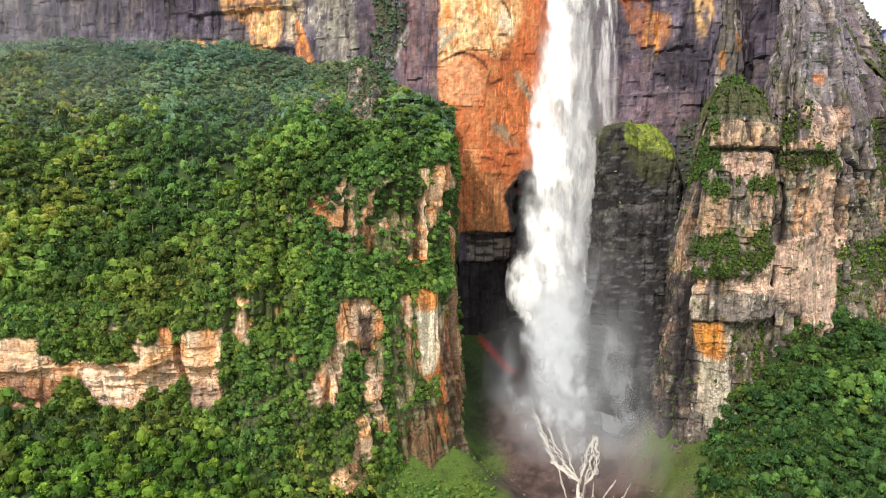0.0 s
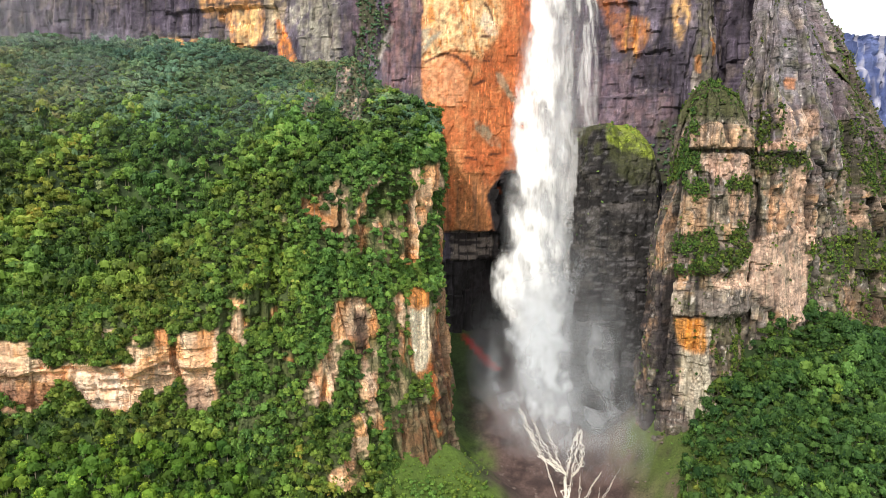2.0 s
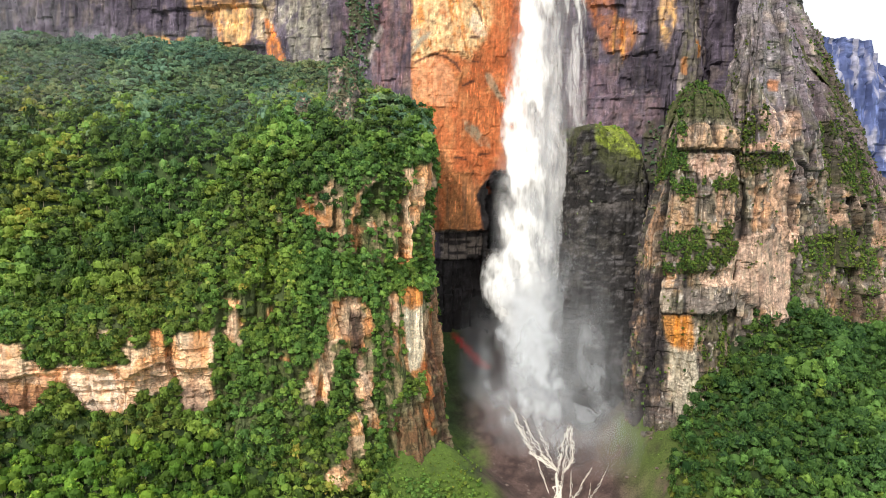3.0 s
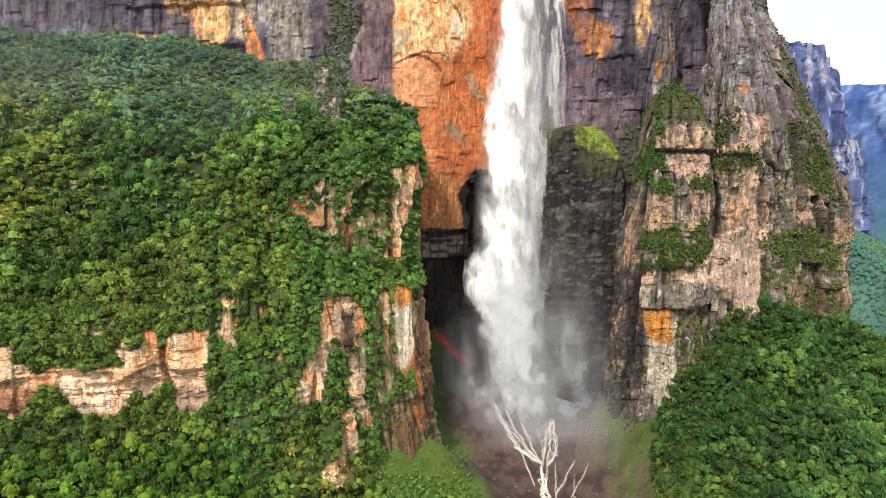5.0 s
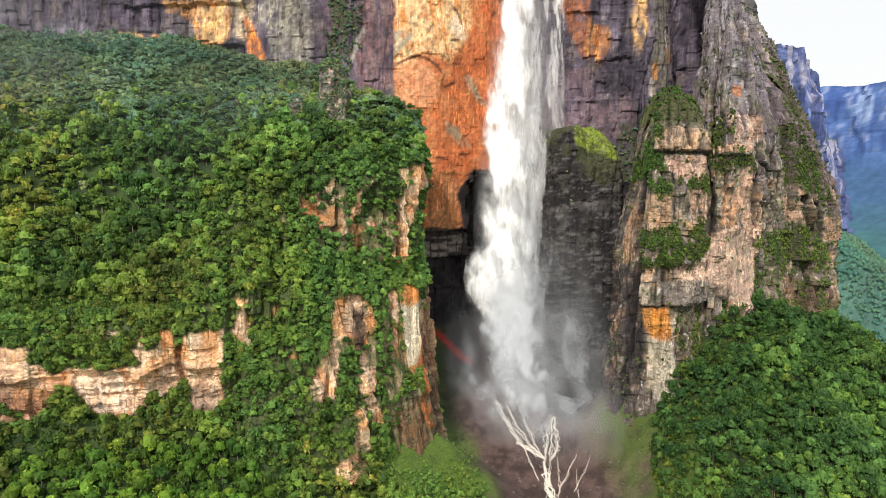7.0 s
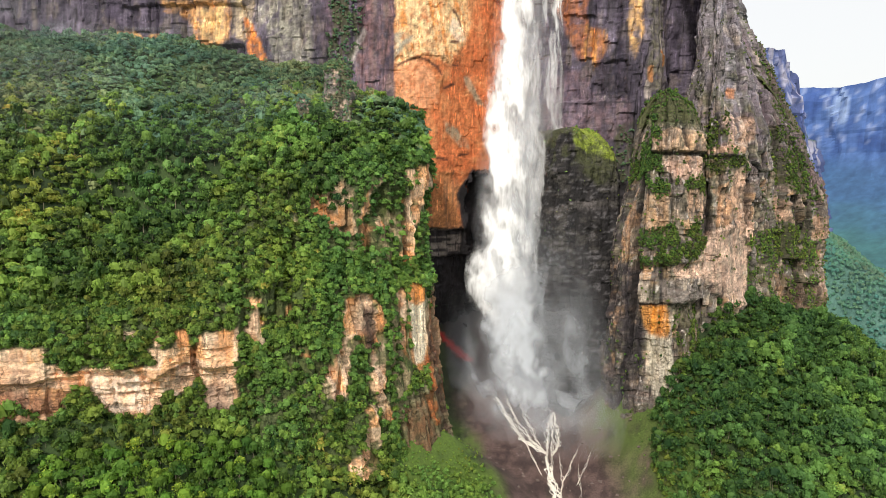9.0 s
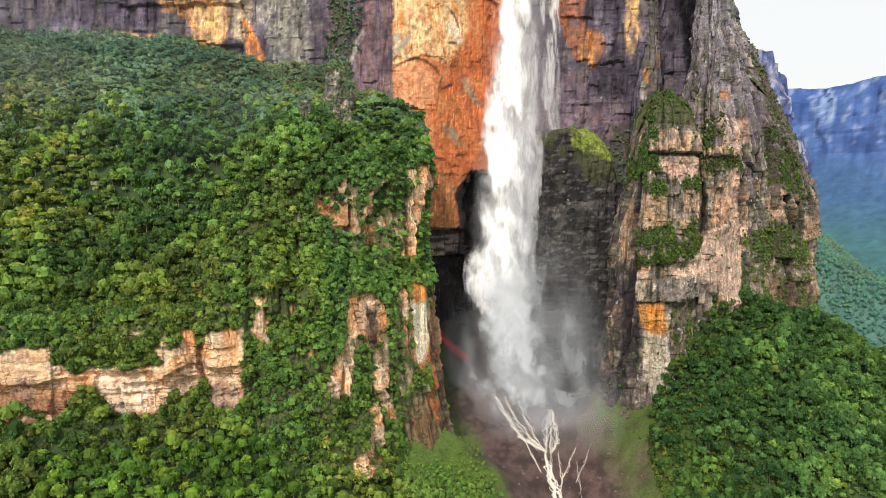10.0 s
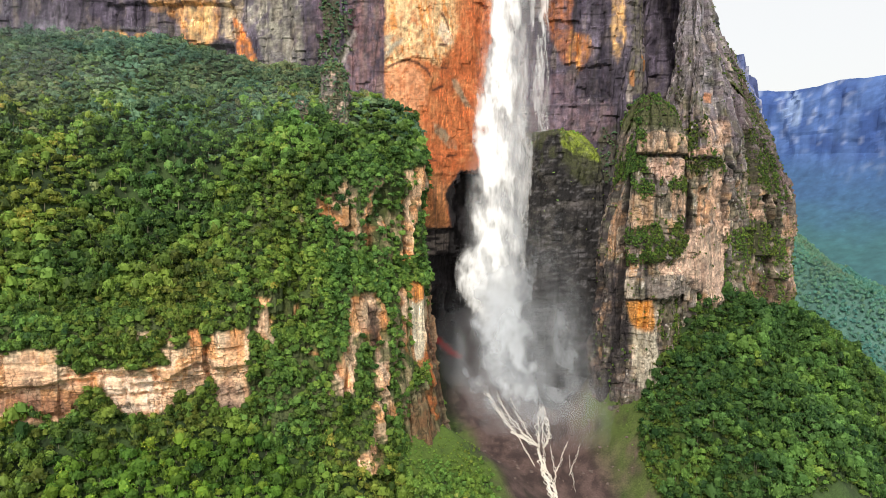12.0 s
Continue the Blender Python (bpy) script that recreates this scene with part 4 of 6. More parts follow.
tone = mixc(DARK * 0.45 + 0 * KP, WET * 0.7 + 0 * KP, step(0.4, 0.6, fbm(KS / 12, KZ / 26, 301)))
tone = mixc(tone, GREY * 0.5 + 0 * KP, 0.6 * step(0.56, 0.66, fbm(KS / 14, KZ / 9, 305)) * step(150, 260, KZ))
tone = mixc(tone, lin(150, 146, 150) + 0 * KP, 0.35 * step(0.6, 0.7, fbm(KS / 9, KZ / 2.4, 307)))
tone = mixc(tone, MOSS * 0.7 + 0 * KP, 0.8 * step(0.45, 0.6, fbm(KS / 9, KZ / 12, 309)) * step(320, 360, KZ))
tone = tinge(tone, KS, KZ, lin(104, 98, 98), 0.6, [(118, 302), (156, 302), (158, 290), (118, 288)], 3, 4, 0.4, 315)
tone = tinge(tone, KS, KZ, MOSS * 0.9, 0.7, [(118, 362), (178, 356), (178, 322), (142, 320), (118, 336)], 4, 6, 0.3, 316)
turf = (1 - step(0.5, 0.85, Ksteep)) * step(340, 354, KZ + 10 * (fbm(KS / 9, KZ / 9, 311) - 0.5)) * step(196, 206, KP[..., 0])
turf = np.maximum(turf, area(KS, KZ, [(106, 390), (130, 396), (154, 381), (160, 368), (178, 358), (166, 350), (136, 357), (110, 366)], 2.0, 4.0, 317))
tone = mixc(tone, lin(118, 132, 46) + 0 * KP, turf * (0.4 + 0.6 * step(0.35, 0.55, fbm(KS / 7, KZ / 7, 313))))
face_object("knob_cliff", KP, tone * np.where(turf > 0.3, 1.1, 0.82)[..., None], "dark wet rock block with a bright green mossy top", "cliff")


# ---------------------------------------------------------------- tower cliffs right of the fall
def tower_tone(P, S, Z, steep, k, joints, grey_from, lush=0.8, bright=1.0, tinge=0.7):
    """Grey, mossy and streaked above; fresh pink and ochre faces lower down."""
    fresh, _ = blocks(S, Z, 12, 16, k + 14)
    patch = fbm(S / 22, Z / 20, k + 1)
    high = step(grey_from, grey_from + 110, Z)
    t = mixc(lin(120, 112, 106) + 0 * P, PINK * 0.82 + 0 * P, step(0.25 - 0.2 * bright, 0.3, fresh) * step(0.6 - 0.25 * bright, 0.6 - 0.05 * bright, patch) * (1 - high))
    t = mixc(t, lin(138, 128, 136) + 0 * P, high)
    t = t * (1 + 0.6 * blocks(S, Z, 9, 11, k + 31)[0])[..., None]
    t = mixc(t, OCHRE + 0 * P, 0.45 * step(0.56, 0.64, patch) * step(0.0, 0.3, fresh) * (1 - 0.8 * high))
    t = mixc(t, lin(112, 78, 62) + 0 * P, 0.3 * step(0.55, 0.62, vnoise(S / 17, Z / 2.6, k + 5)))
    moss = lush * step(0.46, 0.56, fbm(S / 15, Z / 17, k + 11)) * (0.5 + 0.5 * high) + (1 - step(0.5, 0.78, steep))
    t = mixc(t, lin(152, 146, 156) + 0 * P, 0.5 * step(0.56, 0.68, fbm(S / 2.4, Z / 34, k + 25)) * high)
    t = weathered(S, Z, t, k + 20, tinge, moss, 0.4)
    t = mixc(t, lin(206, 198, 190) + 0 * P, 0.7 * step(0.69, 0.75, fbm(S / 2.6, Z / 8, k + 27)))
    # shade in the clefts of the relief, painted near-black along them
    c1, c2 = blocks(S, Z, joints[1], 110, joints[0])[1], blocks(S, Z, 0.42 * joints[1], 27, joints[0] + 11)[1]
    dark = np.maximum(0.9 * (1 - step(0.6, 2.6, c1)) * step(0.3, 0.5, fbm(S / 40, Z / 50, joints[0] + 47)), 0.75 * (1 - step(0.3, 1.3, c2)) * step(0.4, 0.55, fbm(S / 20, Z / 26, k + 29)))
    return mixc(t, lin(30, 27, 30) + 0 * P, dark)


# front tower with a rounded green top
FRONT = [(330, 735), (275, 722), (240, 697), (229, 664), (230, 644), (243, 626), (258, 614), (276, 604), (300, 608), (322, 618), (332, 634), (335, 668), (336, 725)]


def front_profile(s, q):
    right, left = step(285, 318, q[:, 0]), 1 - step(232, 262, q[:, 0])
    return ([-14, -4, 0, 2, 4 + 2 * left, 12 - 4 * right, 14 + 14 * left - 4 * right, 16 + 16 * left - 4 * right, 20 + 18 * left - 2 * right, 28 + 22 * left, 42 + 22 * left],
            [20, 84, 150, 192, 262, 284, 338, 378, 398, 416 - 4 * right, 426 - 6 * right])


def front_relief(S, X, Y, Z):
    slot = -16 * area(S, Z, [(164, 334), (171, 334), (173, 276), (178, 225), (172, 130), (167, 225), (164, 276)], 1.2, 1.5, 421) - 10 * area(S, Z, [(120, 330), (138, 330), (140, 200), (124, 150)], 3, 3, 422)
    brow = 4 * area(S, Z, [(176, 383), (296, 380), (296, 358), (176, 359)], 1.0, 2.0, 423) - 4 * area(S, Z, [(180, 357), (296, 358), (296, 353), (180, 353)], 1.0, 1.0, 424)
    blocks_ = -4 * area(S, Z, [(226, 383), (236, 382), (238, 362), (228, 363)], 1.0, 1.0, 425) - 5 * area(S, Z, [(206, 308), (230, 311), (229, 279), (208, 272)], 2.0, 3.0, 426)
    roof = 4 * area(S, Z, [(176, 225), (300, 222), (300, 194), (212, 193), (178, 189)], 1.5, 3.0, 428) - 4 * area(S, Z, [(212, 190), (300, 192), (300, 96), (226, 96)], 3.0, 5.0, 429)
    return rock_relief(S, Z, 400, 2.4, 2.2, 0.9, 0.6, 4.0, 33, 10, 2.6) + slot + brow + blocks_ + roof + 5 * area(S, Z, [(172, 262), (262, 266), (262, 240), (178, 232)], 4, 5, 427)


AP, AS, AZ, Asteep, An = loft(FRONT, front_profile, 1.35, front_relief, 10.0)
tone = tower_tone(AP, AS, AZ, Asteep, 410, (400, 33), 420, 0.75, 0.75, 0.5)


def tower(colour, amount, outline, soft=1.5, rag=3.5, streaks=0.0, k=0):
    return tinge(tone, AS, AZ, colour, amount, outline, soft, rag, streaks, k)


# the near-black slot, undercuts and sunken block below are painted shade
tone = tower(lin(222, 184, 150), 0.85, [(180, 376), (208, 384), (236, 381), (290, 374), (290, 358), (184, 358)], 1.5, 3, 0.45, 430)
tone = tower(lin(52, 46, 44), 0.85, [(227, 382), (235, 381), (237, 362), (229, 363)], 1, 1.5, 0.2, 431)
tone = tower(lin(60, 54, 52), 0.8, [(243, 366), (258, 368), (258, 356), (238, 356)], 1, 1.5, 0.3, 432)
tone = tower(lin(204, 168, 150), 0.9, [(196, 353), (288, 353), (288, 338), (244, 325), (210, 326), (202, 337)], 2, 4, 0.25, 433)
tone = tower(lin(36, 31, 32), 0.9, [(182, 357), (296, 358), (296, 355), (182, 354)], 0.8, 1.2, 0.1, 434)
tone = tower(lin(206, 166, 128), 0.85, [(174, 311), (208, 312), (205, 293), (205, 266), (180, 264), (174, 288)], 2, 4, 0.4, 435)
tone = tower(lin(112, 104, 92), 0.8, [(206, 309), (232, 311), (230, 279), (207, 272)], 3, 4, 0.3, 436)
tone = tower(lin(212, 174, 146), 0.9, [(231, 316), (266, 318), (266, 283), (235, 284)], 1.5, 3.5, 0.45, 437)
tone = tower(lin(190, 148, 112), 0.9, [(141, 304), (162, 302), (164, 276), (160, 240), (150, 232), (142, 262)], 1.5, 3, 0.4, 438)
tone = tower(lin(226, 190, 166), 0.95, [(216, 232), (240, 241), (262, 252), (310, 264), (310, 212), (262, 215), (248, 219), (220, 221)], 1.5, 4, 0.25, 439)
tone = tower(lin(128, 118, 112), 0.85, [(200, 218), (230, 221), (300, 213), (300, 190), (262, 190), (222, 192), (204, 196)], 2, 4, 0.35, 440)
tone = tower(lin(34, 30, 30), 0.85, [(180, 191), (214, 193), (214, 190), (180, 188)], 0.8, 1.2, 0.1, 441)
tone = tower(lin(224, 150, 62), 0.95, [(180, 187), (209, 190), (214, 165), (210, 150), (195, 153), (186, 166)], 2, 2.5, 0.3, 442)
tone = tower(lin(206, 196, 176), 0.9, [(189, 157), (214, 154), (222, 122), (231, 80), (202, 82), (191, 114)], 2.5, 2.5, 0.3, 443)
tone = tower(lin(96, 88, 64), 0.75, [(213, 190), (310, 190), (310, 96), (236, 96), (222, 147)], 4, 6, 0.5, 444)
tone = tower(lin(44, 39, 42), 0.85, [(160, 224), (175, 222), (181, 177), (189, 132), (180, 100), (164, 100), (166, 178)], 2, 3, 0.25, 445)
tone = tower(lin(52, 46, 50), 0.9, [(40, 340), (140, 330), (142, 300), (140, 235), (164, 226), (176, 222), (180, 180), (188, 130), (180, 60), (40, 60)], 3, 4, 0.2, 448)
tone = tower(lin(200, 184, 168), 0.7, [(176, 224), (190, 222), (188, 194), (180, 190)], 1.5, 3, 0.5, 446)
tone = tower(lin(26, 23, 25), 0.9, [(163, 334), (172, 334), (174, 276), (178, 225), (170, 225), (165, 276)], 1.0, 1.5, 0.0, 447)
tone = tone * (1 - 0.45 * step(0.52, 0.66, fbm(AS / 3, AZ / 40, 455)) * step(0.4, 0.6, fbm(AS / 25, AZ / 25, 456)))[..., None]
thicket = step(0.36, 0.5, fbm(AS / 8, AZ / 9, 454)) * np.maximum.reduce([area(AS, AZ, o, 5.0, 10.0, 448 + k) for k, o in enumerate(([(172, 267), (210, 279), (260, 280), (258, 254), (234, 236), (206, 226), (178, 226)], [(172, 328), (222, 325), (300, 330), (300, 312), (232, 316), (210, 311), (174, 313)],
                                                                                       [(90, 345), (150, 372), (184, 402), (192, 361), (202, 337), (160, 326), (90, 326)]))])
thicket = np.maximum(thicket, 0.5 * area(AS, AZ, [(216, 180), (310, 185), (310, 96), (240, 96), (226, 140)], 3, 7, 452) * step(0.45, 0.55, fbm(AS / 10, AZ / 12, 453)))
tone = mixc(tone, MOSS * 0.6 + 0 * AP, 0.85 * thicket)
tone = mixc(tone, lin(78, 82, 50) + 0 * AP, 0.9 * step(380, 392, AZ + 10 * (fbm(AS / 8, AZ / 8, 419) - 0.5)))
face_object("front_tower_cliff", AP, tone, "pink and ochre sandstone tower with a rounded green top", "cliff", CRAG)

# the higher towers and the ridge running down to the valley
RIDGE = [(402, 812), (374, 776), (348, 728), (332, 698), (328, 660), (336, 644), (354, 644), (374, 653), (398, 668), (428, 672), (464, 694), (510, 715), (558, 719), (580, 730), (604, 800), (606, 960)]


RIDGE_START = 4.2      # running length is counted from the wall's own corner


def ridge_profile(s, q):
    x = q[:, 0]
    f = step(350, 400, x)
    g = step(440, 590, x)

    def m(a, b, c):
        return (a * (1 - f) + b * f) * (1 - g) + c * g
    ins = [-14, -4, 0, m(3, 4, 7), m(8, 14, 44), m(14, 34, 98), m(22, 60, 158), m(34, 95, 240)]
    hts = [m(90, 110, 110), m(150, 165, 195), m(210, 225, 240), m(262, 275, 310), m(380, 392, 392), m(470, 470, 470), m(580, 560, 555), m(690, 680, 650)]
    return ins, hts


def ridge_relief(S, X, Y, Z):
    high = step(340, 420, Z)
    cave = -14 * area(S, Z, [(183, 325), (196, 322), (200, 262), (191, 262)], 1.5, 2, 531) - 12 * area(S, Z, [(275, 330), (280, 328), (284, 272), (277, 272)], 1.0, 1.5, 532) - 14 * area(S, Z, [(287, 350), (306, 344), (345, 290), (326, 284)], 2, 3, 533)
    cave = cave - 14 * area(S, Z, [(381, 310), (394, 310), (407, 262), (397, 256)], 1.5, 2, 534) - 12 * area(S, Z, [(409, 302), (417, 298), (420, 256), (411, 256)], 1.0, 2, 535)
    pink = 4 * area(S, Z, [(192, 262), (225, 276), (289, 278), (276, 200), (262, 178), (236, 178), (190, 210)], 2, 4, 537) + 5 * area(S, Z, [(190, 366), (268, 369), (268, 358), (190, 354)], 1, 2, 538)
    low = rock_relief(S, Z, 500, 7.0, 2.8, 1.1, 1.0, 9.0, 31, 15, 3.6)
    rib = rock_relief(S, Z, 500, 7.0, 2.2, 0.8, 0.4, 9.0, 31, 15, 3.2)
    slab = box(X, Z, 332, 408, 190, 268, 6)
    return (low * (1 - high) + rib * high) * (1 - 0.75 * slab) + cave + pink


TP, TS, TZ, Tsteep, Tn = loft(RIDGE, ridge_profile, 1.9, lambda S, X, Y, Z: ridge_relief(S + RIDGE_START, X, Y, Z), 10.0)
TS = TS + RIDGE_START
tx = TP[..., 0]
tone = tower_tone(TP, TS, TZ, Tsteep, 510, (500, 31), 300, 0.7, 1.0, 0.5)


def crag(colour, amount, outline, soft=1.5, rag=3.5, streaks=0.0, k=0):
    return tinge(tone, TS, TZ, colour, amount, outline, soft, rag, streaks, k)


tone = crag(lin(226, 190, 168), 0.95, [(186, 264), (225, 277), (262, 269), (291, 280), (281, 250), (273, 200), (262, 178), (238, 176), (226, 203), (186, 215)], 1.5, 4, 0.25, 517)
tone = crag(lin(208, 172, 150), 0.85, [(214, 400), (287, 406), (290, 381), (272, 366), (220, 366)], 2, 4, 0.5, 518)
tone = crag(lin(214, 166, 128), 0.9, [(201, 318), (218, 325), (262, 315), (224, 275), (205, 275)], 2, 4, 0.4, 519)
tone = crag(lin(214, 176, 150), 0.9, [(232, 341), (275, 342), (290, 273), (260, 261), (234, 289)], 2, 4, 0.5, 520)
tone = crag(lin(214, 172, 146), 0.9, [(188, 366), (268, 370), (268, 362), (188, 358)], 1.0, 2, 0.3, 522)
tone = crag(lin(160, 152, 164), 0.6, [(90, 700), (440, 700), (420, 520), (372, 440), (300, 420), (100, 440)], 8, 14, 0.3, 550)
tone = crag(lin(118, 96, 102), 0.7, [(372, 560), (440, 560), (470, 300), (420, 290), (360, 380)], 6, 10, 0.6, 553)
tone = crag(lin(212, 138, 86), 0.8, [(262, 440), (270, 440), (270, 428), (263, 428)], 1.0, 2, 0.1, 524)
tone = crag(lin(222, 178, 150), 0.9, [(357, 309), (380, 302), (390, 275), (360, 277)], 1.5, 3, 0.4, 525)
tone = crag(lin(218, 172, 140), 0.9, [(421, 284), (456, 280), (456, 248), (422, 252)], 1.5, 4, 0.5, 526)
tone = crag(lin(210, 170, 146), 0.8, [(438, 206), (452, 208), (450, 164), (442, 164)], 1.5, 3, 0.4, 527)
tone = crag(lin(122, 94, 72), 0.7, [(334, 208), (435, 196), (456, 150), (410, 138), (328, 165)], 4, 8, 0.4, 528)
tone = crag(lin(156, 150, 156), 0.55, [(140, 700), (272, 700), (266, 498), (150, 488)], 4, 8, 0.55, 529)
tone = crag(lin(104, 96, 92), 0.6, [(100, 505), (215, 492), (262, 446), (180, 420), (110, 440)], 5, 9, 0.4, 530)
tone = crag(lin(190, 182, 176), 0.6, [(388, 566), (394, 560), (391, 524), (387, 526)], 1, 3, 0.4, 531)
tone = crag(lin(216, 196, 178), 0.8, [(389, 514), (394, 510), (391, 488), (387, 490)], 1, 2, 0.3, 532)
tone = crag(lin(104, 92, 104), 0.55, [(292, 520), (390, 520), (385, 420), (330, 370), (292, 380)], 5, 8, 0.4, 533)
# shade inside the ridge's recesses, painted near-black
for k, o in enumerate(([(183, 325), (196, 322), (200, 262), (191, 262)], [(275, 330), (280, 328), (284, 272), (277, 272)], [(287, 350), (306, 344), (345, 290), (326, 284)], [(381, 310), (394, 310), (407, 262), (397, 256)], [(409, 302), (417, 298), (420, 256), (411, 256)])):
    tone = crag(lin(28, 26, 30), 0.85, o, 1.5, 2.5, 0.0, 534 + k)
tone = tone * (1 - 0.5 * step(0.52, 0.66, fbm(TS / 3, TZ / 45, 551)) * step(0.4, 0.6, fbm(TS / 25, TZ / 25, 552)))[..., None]
thicket2 = step(0.34, 0.5, fbm(TS / 9, TZ / 11, 549)) * np.maximum.reduce([area(TS, TZ, o, 5.0, 11.0, 541 + k) for k, o in enumerate(([(176, 400), (236, 405), (220, 362), (182, 358)], [(188, 358), (268, 358), (278, 340), (205, 332), (182, 338)], [(375, 396), (408, 376), (430, 323), (428, 285), (401, 306), (372, 322), (330, 356), (335, 380)],
                                                                                        [(272, 258), (330, 262), (372, 274), (440, 246), (436, 212), (330, 214), (276, 196)], [(300, 330), (330, 320), (356, 280), (330, 280)]))])
thicket2 = np.maximum(thicket2, 0.55 * area(TS, TZ, [(272, 214), (440, 214), (452, 150), (405, 138), (274, 160)], 4, 8, 547) * step(0.42, 0.55, fbm(TS / 10, TZ / 14, 548)))
tone = mixc(tone, MOSS * 0.6 + 0 * TP, 0.85 * thicket2)
tone = mixc(tone, lin(74, 72, 58) + 0 * TP, 0.25 * step(440, 500, tx) * step(0.4, 0.55, fbm(TS / 20, TZ / 30, 523)))
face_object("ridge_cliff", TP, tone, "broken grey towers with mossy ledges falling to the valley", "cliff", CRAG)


# ---------------------------------------------------------------- trees
A6 = [k * math.pi / 3 for k in range(6)]
ICO_V = np.array([(0, 0, 1)] + [(0.8 * math.cos(a), 0.8 * math.sin(a), 0.6) for a in A6] + [(math.cos(a), math.sin(a), -0.3) for a in A6])
ICO_F = np.array([(0, 1 + k, 1 + (k + 1) % 6) for k in range(6)] + [(1 + k, 7 + k, 7 + (k + 1) % 6) for k in range(6)] + [(1 + k, 7 + (k + 1) % 6, 1 + (k + 1) % 6) for k in range(6)])


def crown_template(seed, lumps, leaves, flat, leaf, tall=1.4, loose=0.42):
    """Crown of radius about 1, foot at 0: leaf sprays over several lumps round a dark core. Returns verts, tris, material index."""
    r = np.random.default_rng(seed)
    V, F, M = [], [], []
    n = 0
    for k in range(lumps):
        a, d = r.uniform(0, 2 * math.pi), math.sqrt(r.uniform(0.08, 1)) * 0.72
        if k == 0:
            d = 0.0
        c = np.array([math.cos(a) * d, math.sin(a) * d, (0.34 + 0.52 * math.sqrt(1 - d * d)) * flat * 1.3 + r.uniform(-0.3, 0.16)])
        rad = r.uniform(0.28, 0.48) if k else 0.58
        if k == 0:
            core = ICO_V * np.array([rad, rad, rad * flat]) * r.uniform(0.75, 1.2, (len(ICO_V), 1)) + c
            V.append(core)
            F.append(ICO_F + n)
            M.append(np.ones(len(ICO_F)))
            n += len(core)
        d3 = r.normal(size=(leaves, 3))
        d3[:, 2] = np.where(d3[:, 2] < -0.4, -d3[:, 2], d3[:, 2])
        d3 /= np.linalg.norm(d3, axis=1)[:, None]
        p = c + d3 * np.array([rad, rad, rad * flat]) * r.uniform(0.84, 1.14, (leaves, 1))
        nn = d3 + r.normal(size=(leaves, 3)) * loose
        nn /= np.linalg.norm(nn, axis=1)[:, None]
        t = np.cross(nn, r.normal(size=(leaves, 3)))
        t /= np.linalg.norm(t, axis=1)[:, None]
        b = np.cross(nn, t)
        L = r.uniform(0.55, 1.5, (leaves, 1)) * leaf
        q = np.stack([p - t * L - b * L * 0.6, p + t * L * 1.1 - b * L * 0.5, p + t * L * r.uniform(-0.5, 0.5, (leaves, 1)) + b * L], 1)
        V.append(q.reshape(-1, 3))
        i = n + 3 * np.arange(leaves)[:, None]
        F.append(i + [[0, 1, 2]])
        M.append(np.ones(leaves))
        n += 3 * leaves
    return np.concatenate(V) * [1, 1, tall], np.concatenate(F), np.concatenate(M)


def trunk_template(seed):
    r = np.random.default_rng(seed)
    V, F = [], []
    rings = [(0, 0, 0, 0.05), (r.uniform(-.05, .05), r.uniform(-.05, .05), 0.55, 0.036), (r.uniform(-.09, .09), r.uniform(-.09, .09), 1.0, 0.02)]
    for x, y, z, w in rings:
        for k in range(4):
            V.append((x + w * math.cos(k * math.pi / 2), y + w * math.sin(k * math.pi / 2), z))
    for j in range(2):
        for k in range(4):
            a, b = 4 * j + k, 4 * j + (k + 1) % 4
            F += [(a, b, b + 4), (a, b + 4, a + 4)]
    for lx, ly in ((0.45, 0.1), (-0.35, 0.3), (0.05, -0.45)):
        n = len(V)
        V += [(rings[1][0] - .02, rings[1][1], .5), (rings[1][0] + .02, rings[1][1], .5), (rings[1][0], rings[1][1] + .02, .54), (lx, ly, .98)]
        F += [(n, n + 1, n + 3), (n + 1, n + 2, n + 3), (n + 2, n, n + 3)]
    return np.array(V), np.array(F)


CROWNS = [crown_template(500 + k, 6 + k % 4, 20, 0.58 + 0.12 * (k % 4), 0.116, 1.0 + 0.17 * (k % 5), 0.55) for k in range(14)]
FAR_LOW = [crown_template(680 + k, 1, 9, 0.7, 0.34) for k in range(6)]
LOW = [crown_template(650 + k, 3, 11, 0.7, 0.23, 1.3, 0.55) for k in range(8)]
IVY = [crown_template(730 + k, 3 + k % 3, 13, 0.75, 0.17, 1.2, 0.6) for k in range(8)]
FAR_CROWNS = [crown_template(550 + k, 4 + k % 3, 13, 0.5 + 0.1 * (k % 4), 0.16, 1.0 + 0.12 * (k % 4), 0.55) for k in range(10)]
SHRUBS = [crown_template(600 + k, 4 + k % 2, 17, 0.75, 0.15) for k in range(8)]
STEM = (np.array([(w * math.cos(a), w * math.sin(a), z) for z, w in ((0, 0.05), (1, 0.025)) for a in (0, 2.1, 4.2)]), np.array([(k, (k + 1) % 3, 3 + (k + 1) % 3) for k in range(3)] + [(k, 3 + (k + 1) % 3, 3 + k) for k in range(3)]))
TRUNKS = [trunk_template(700 + k) for k in range(4)]


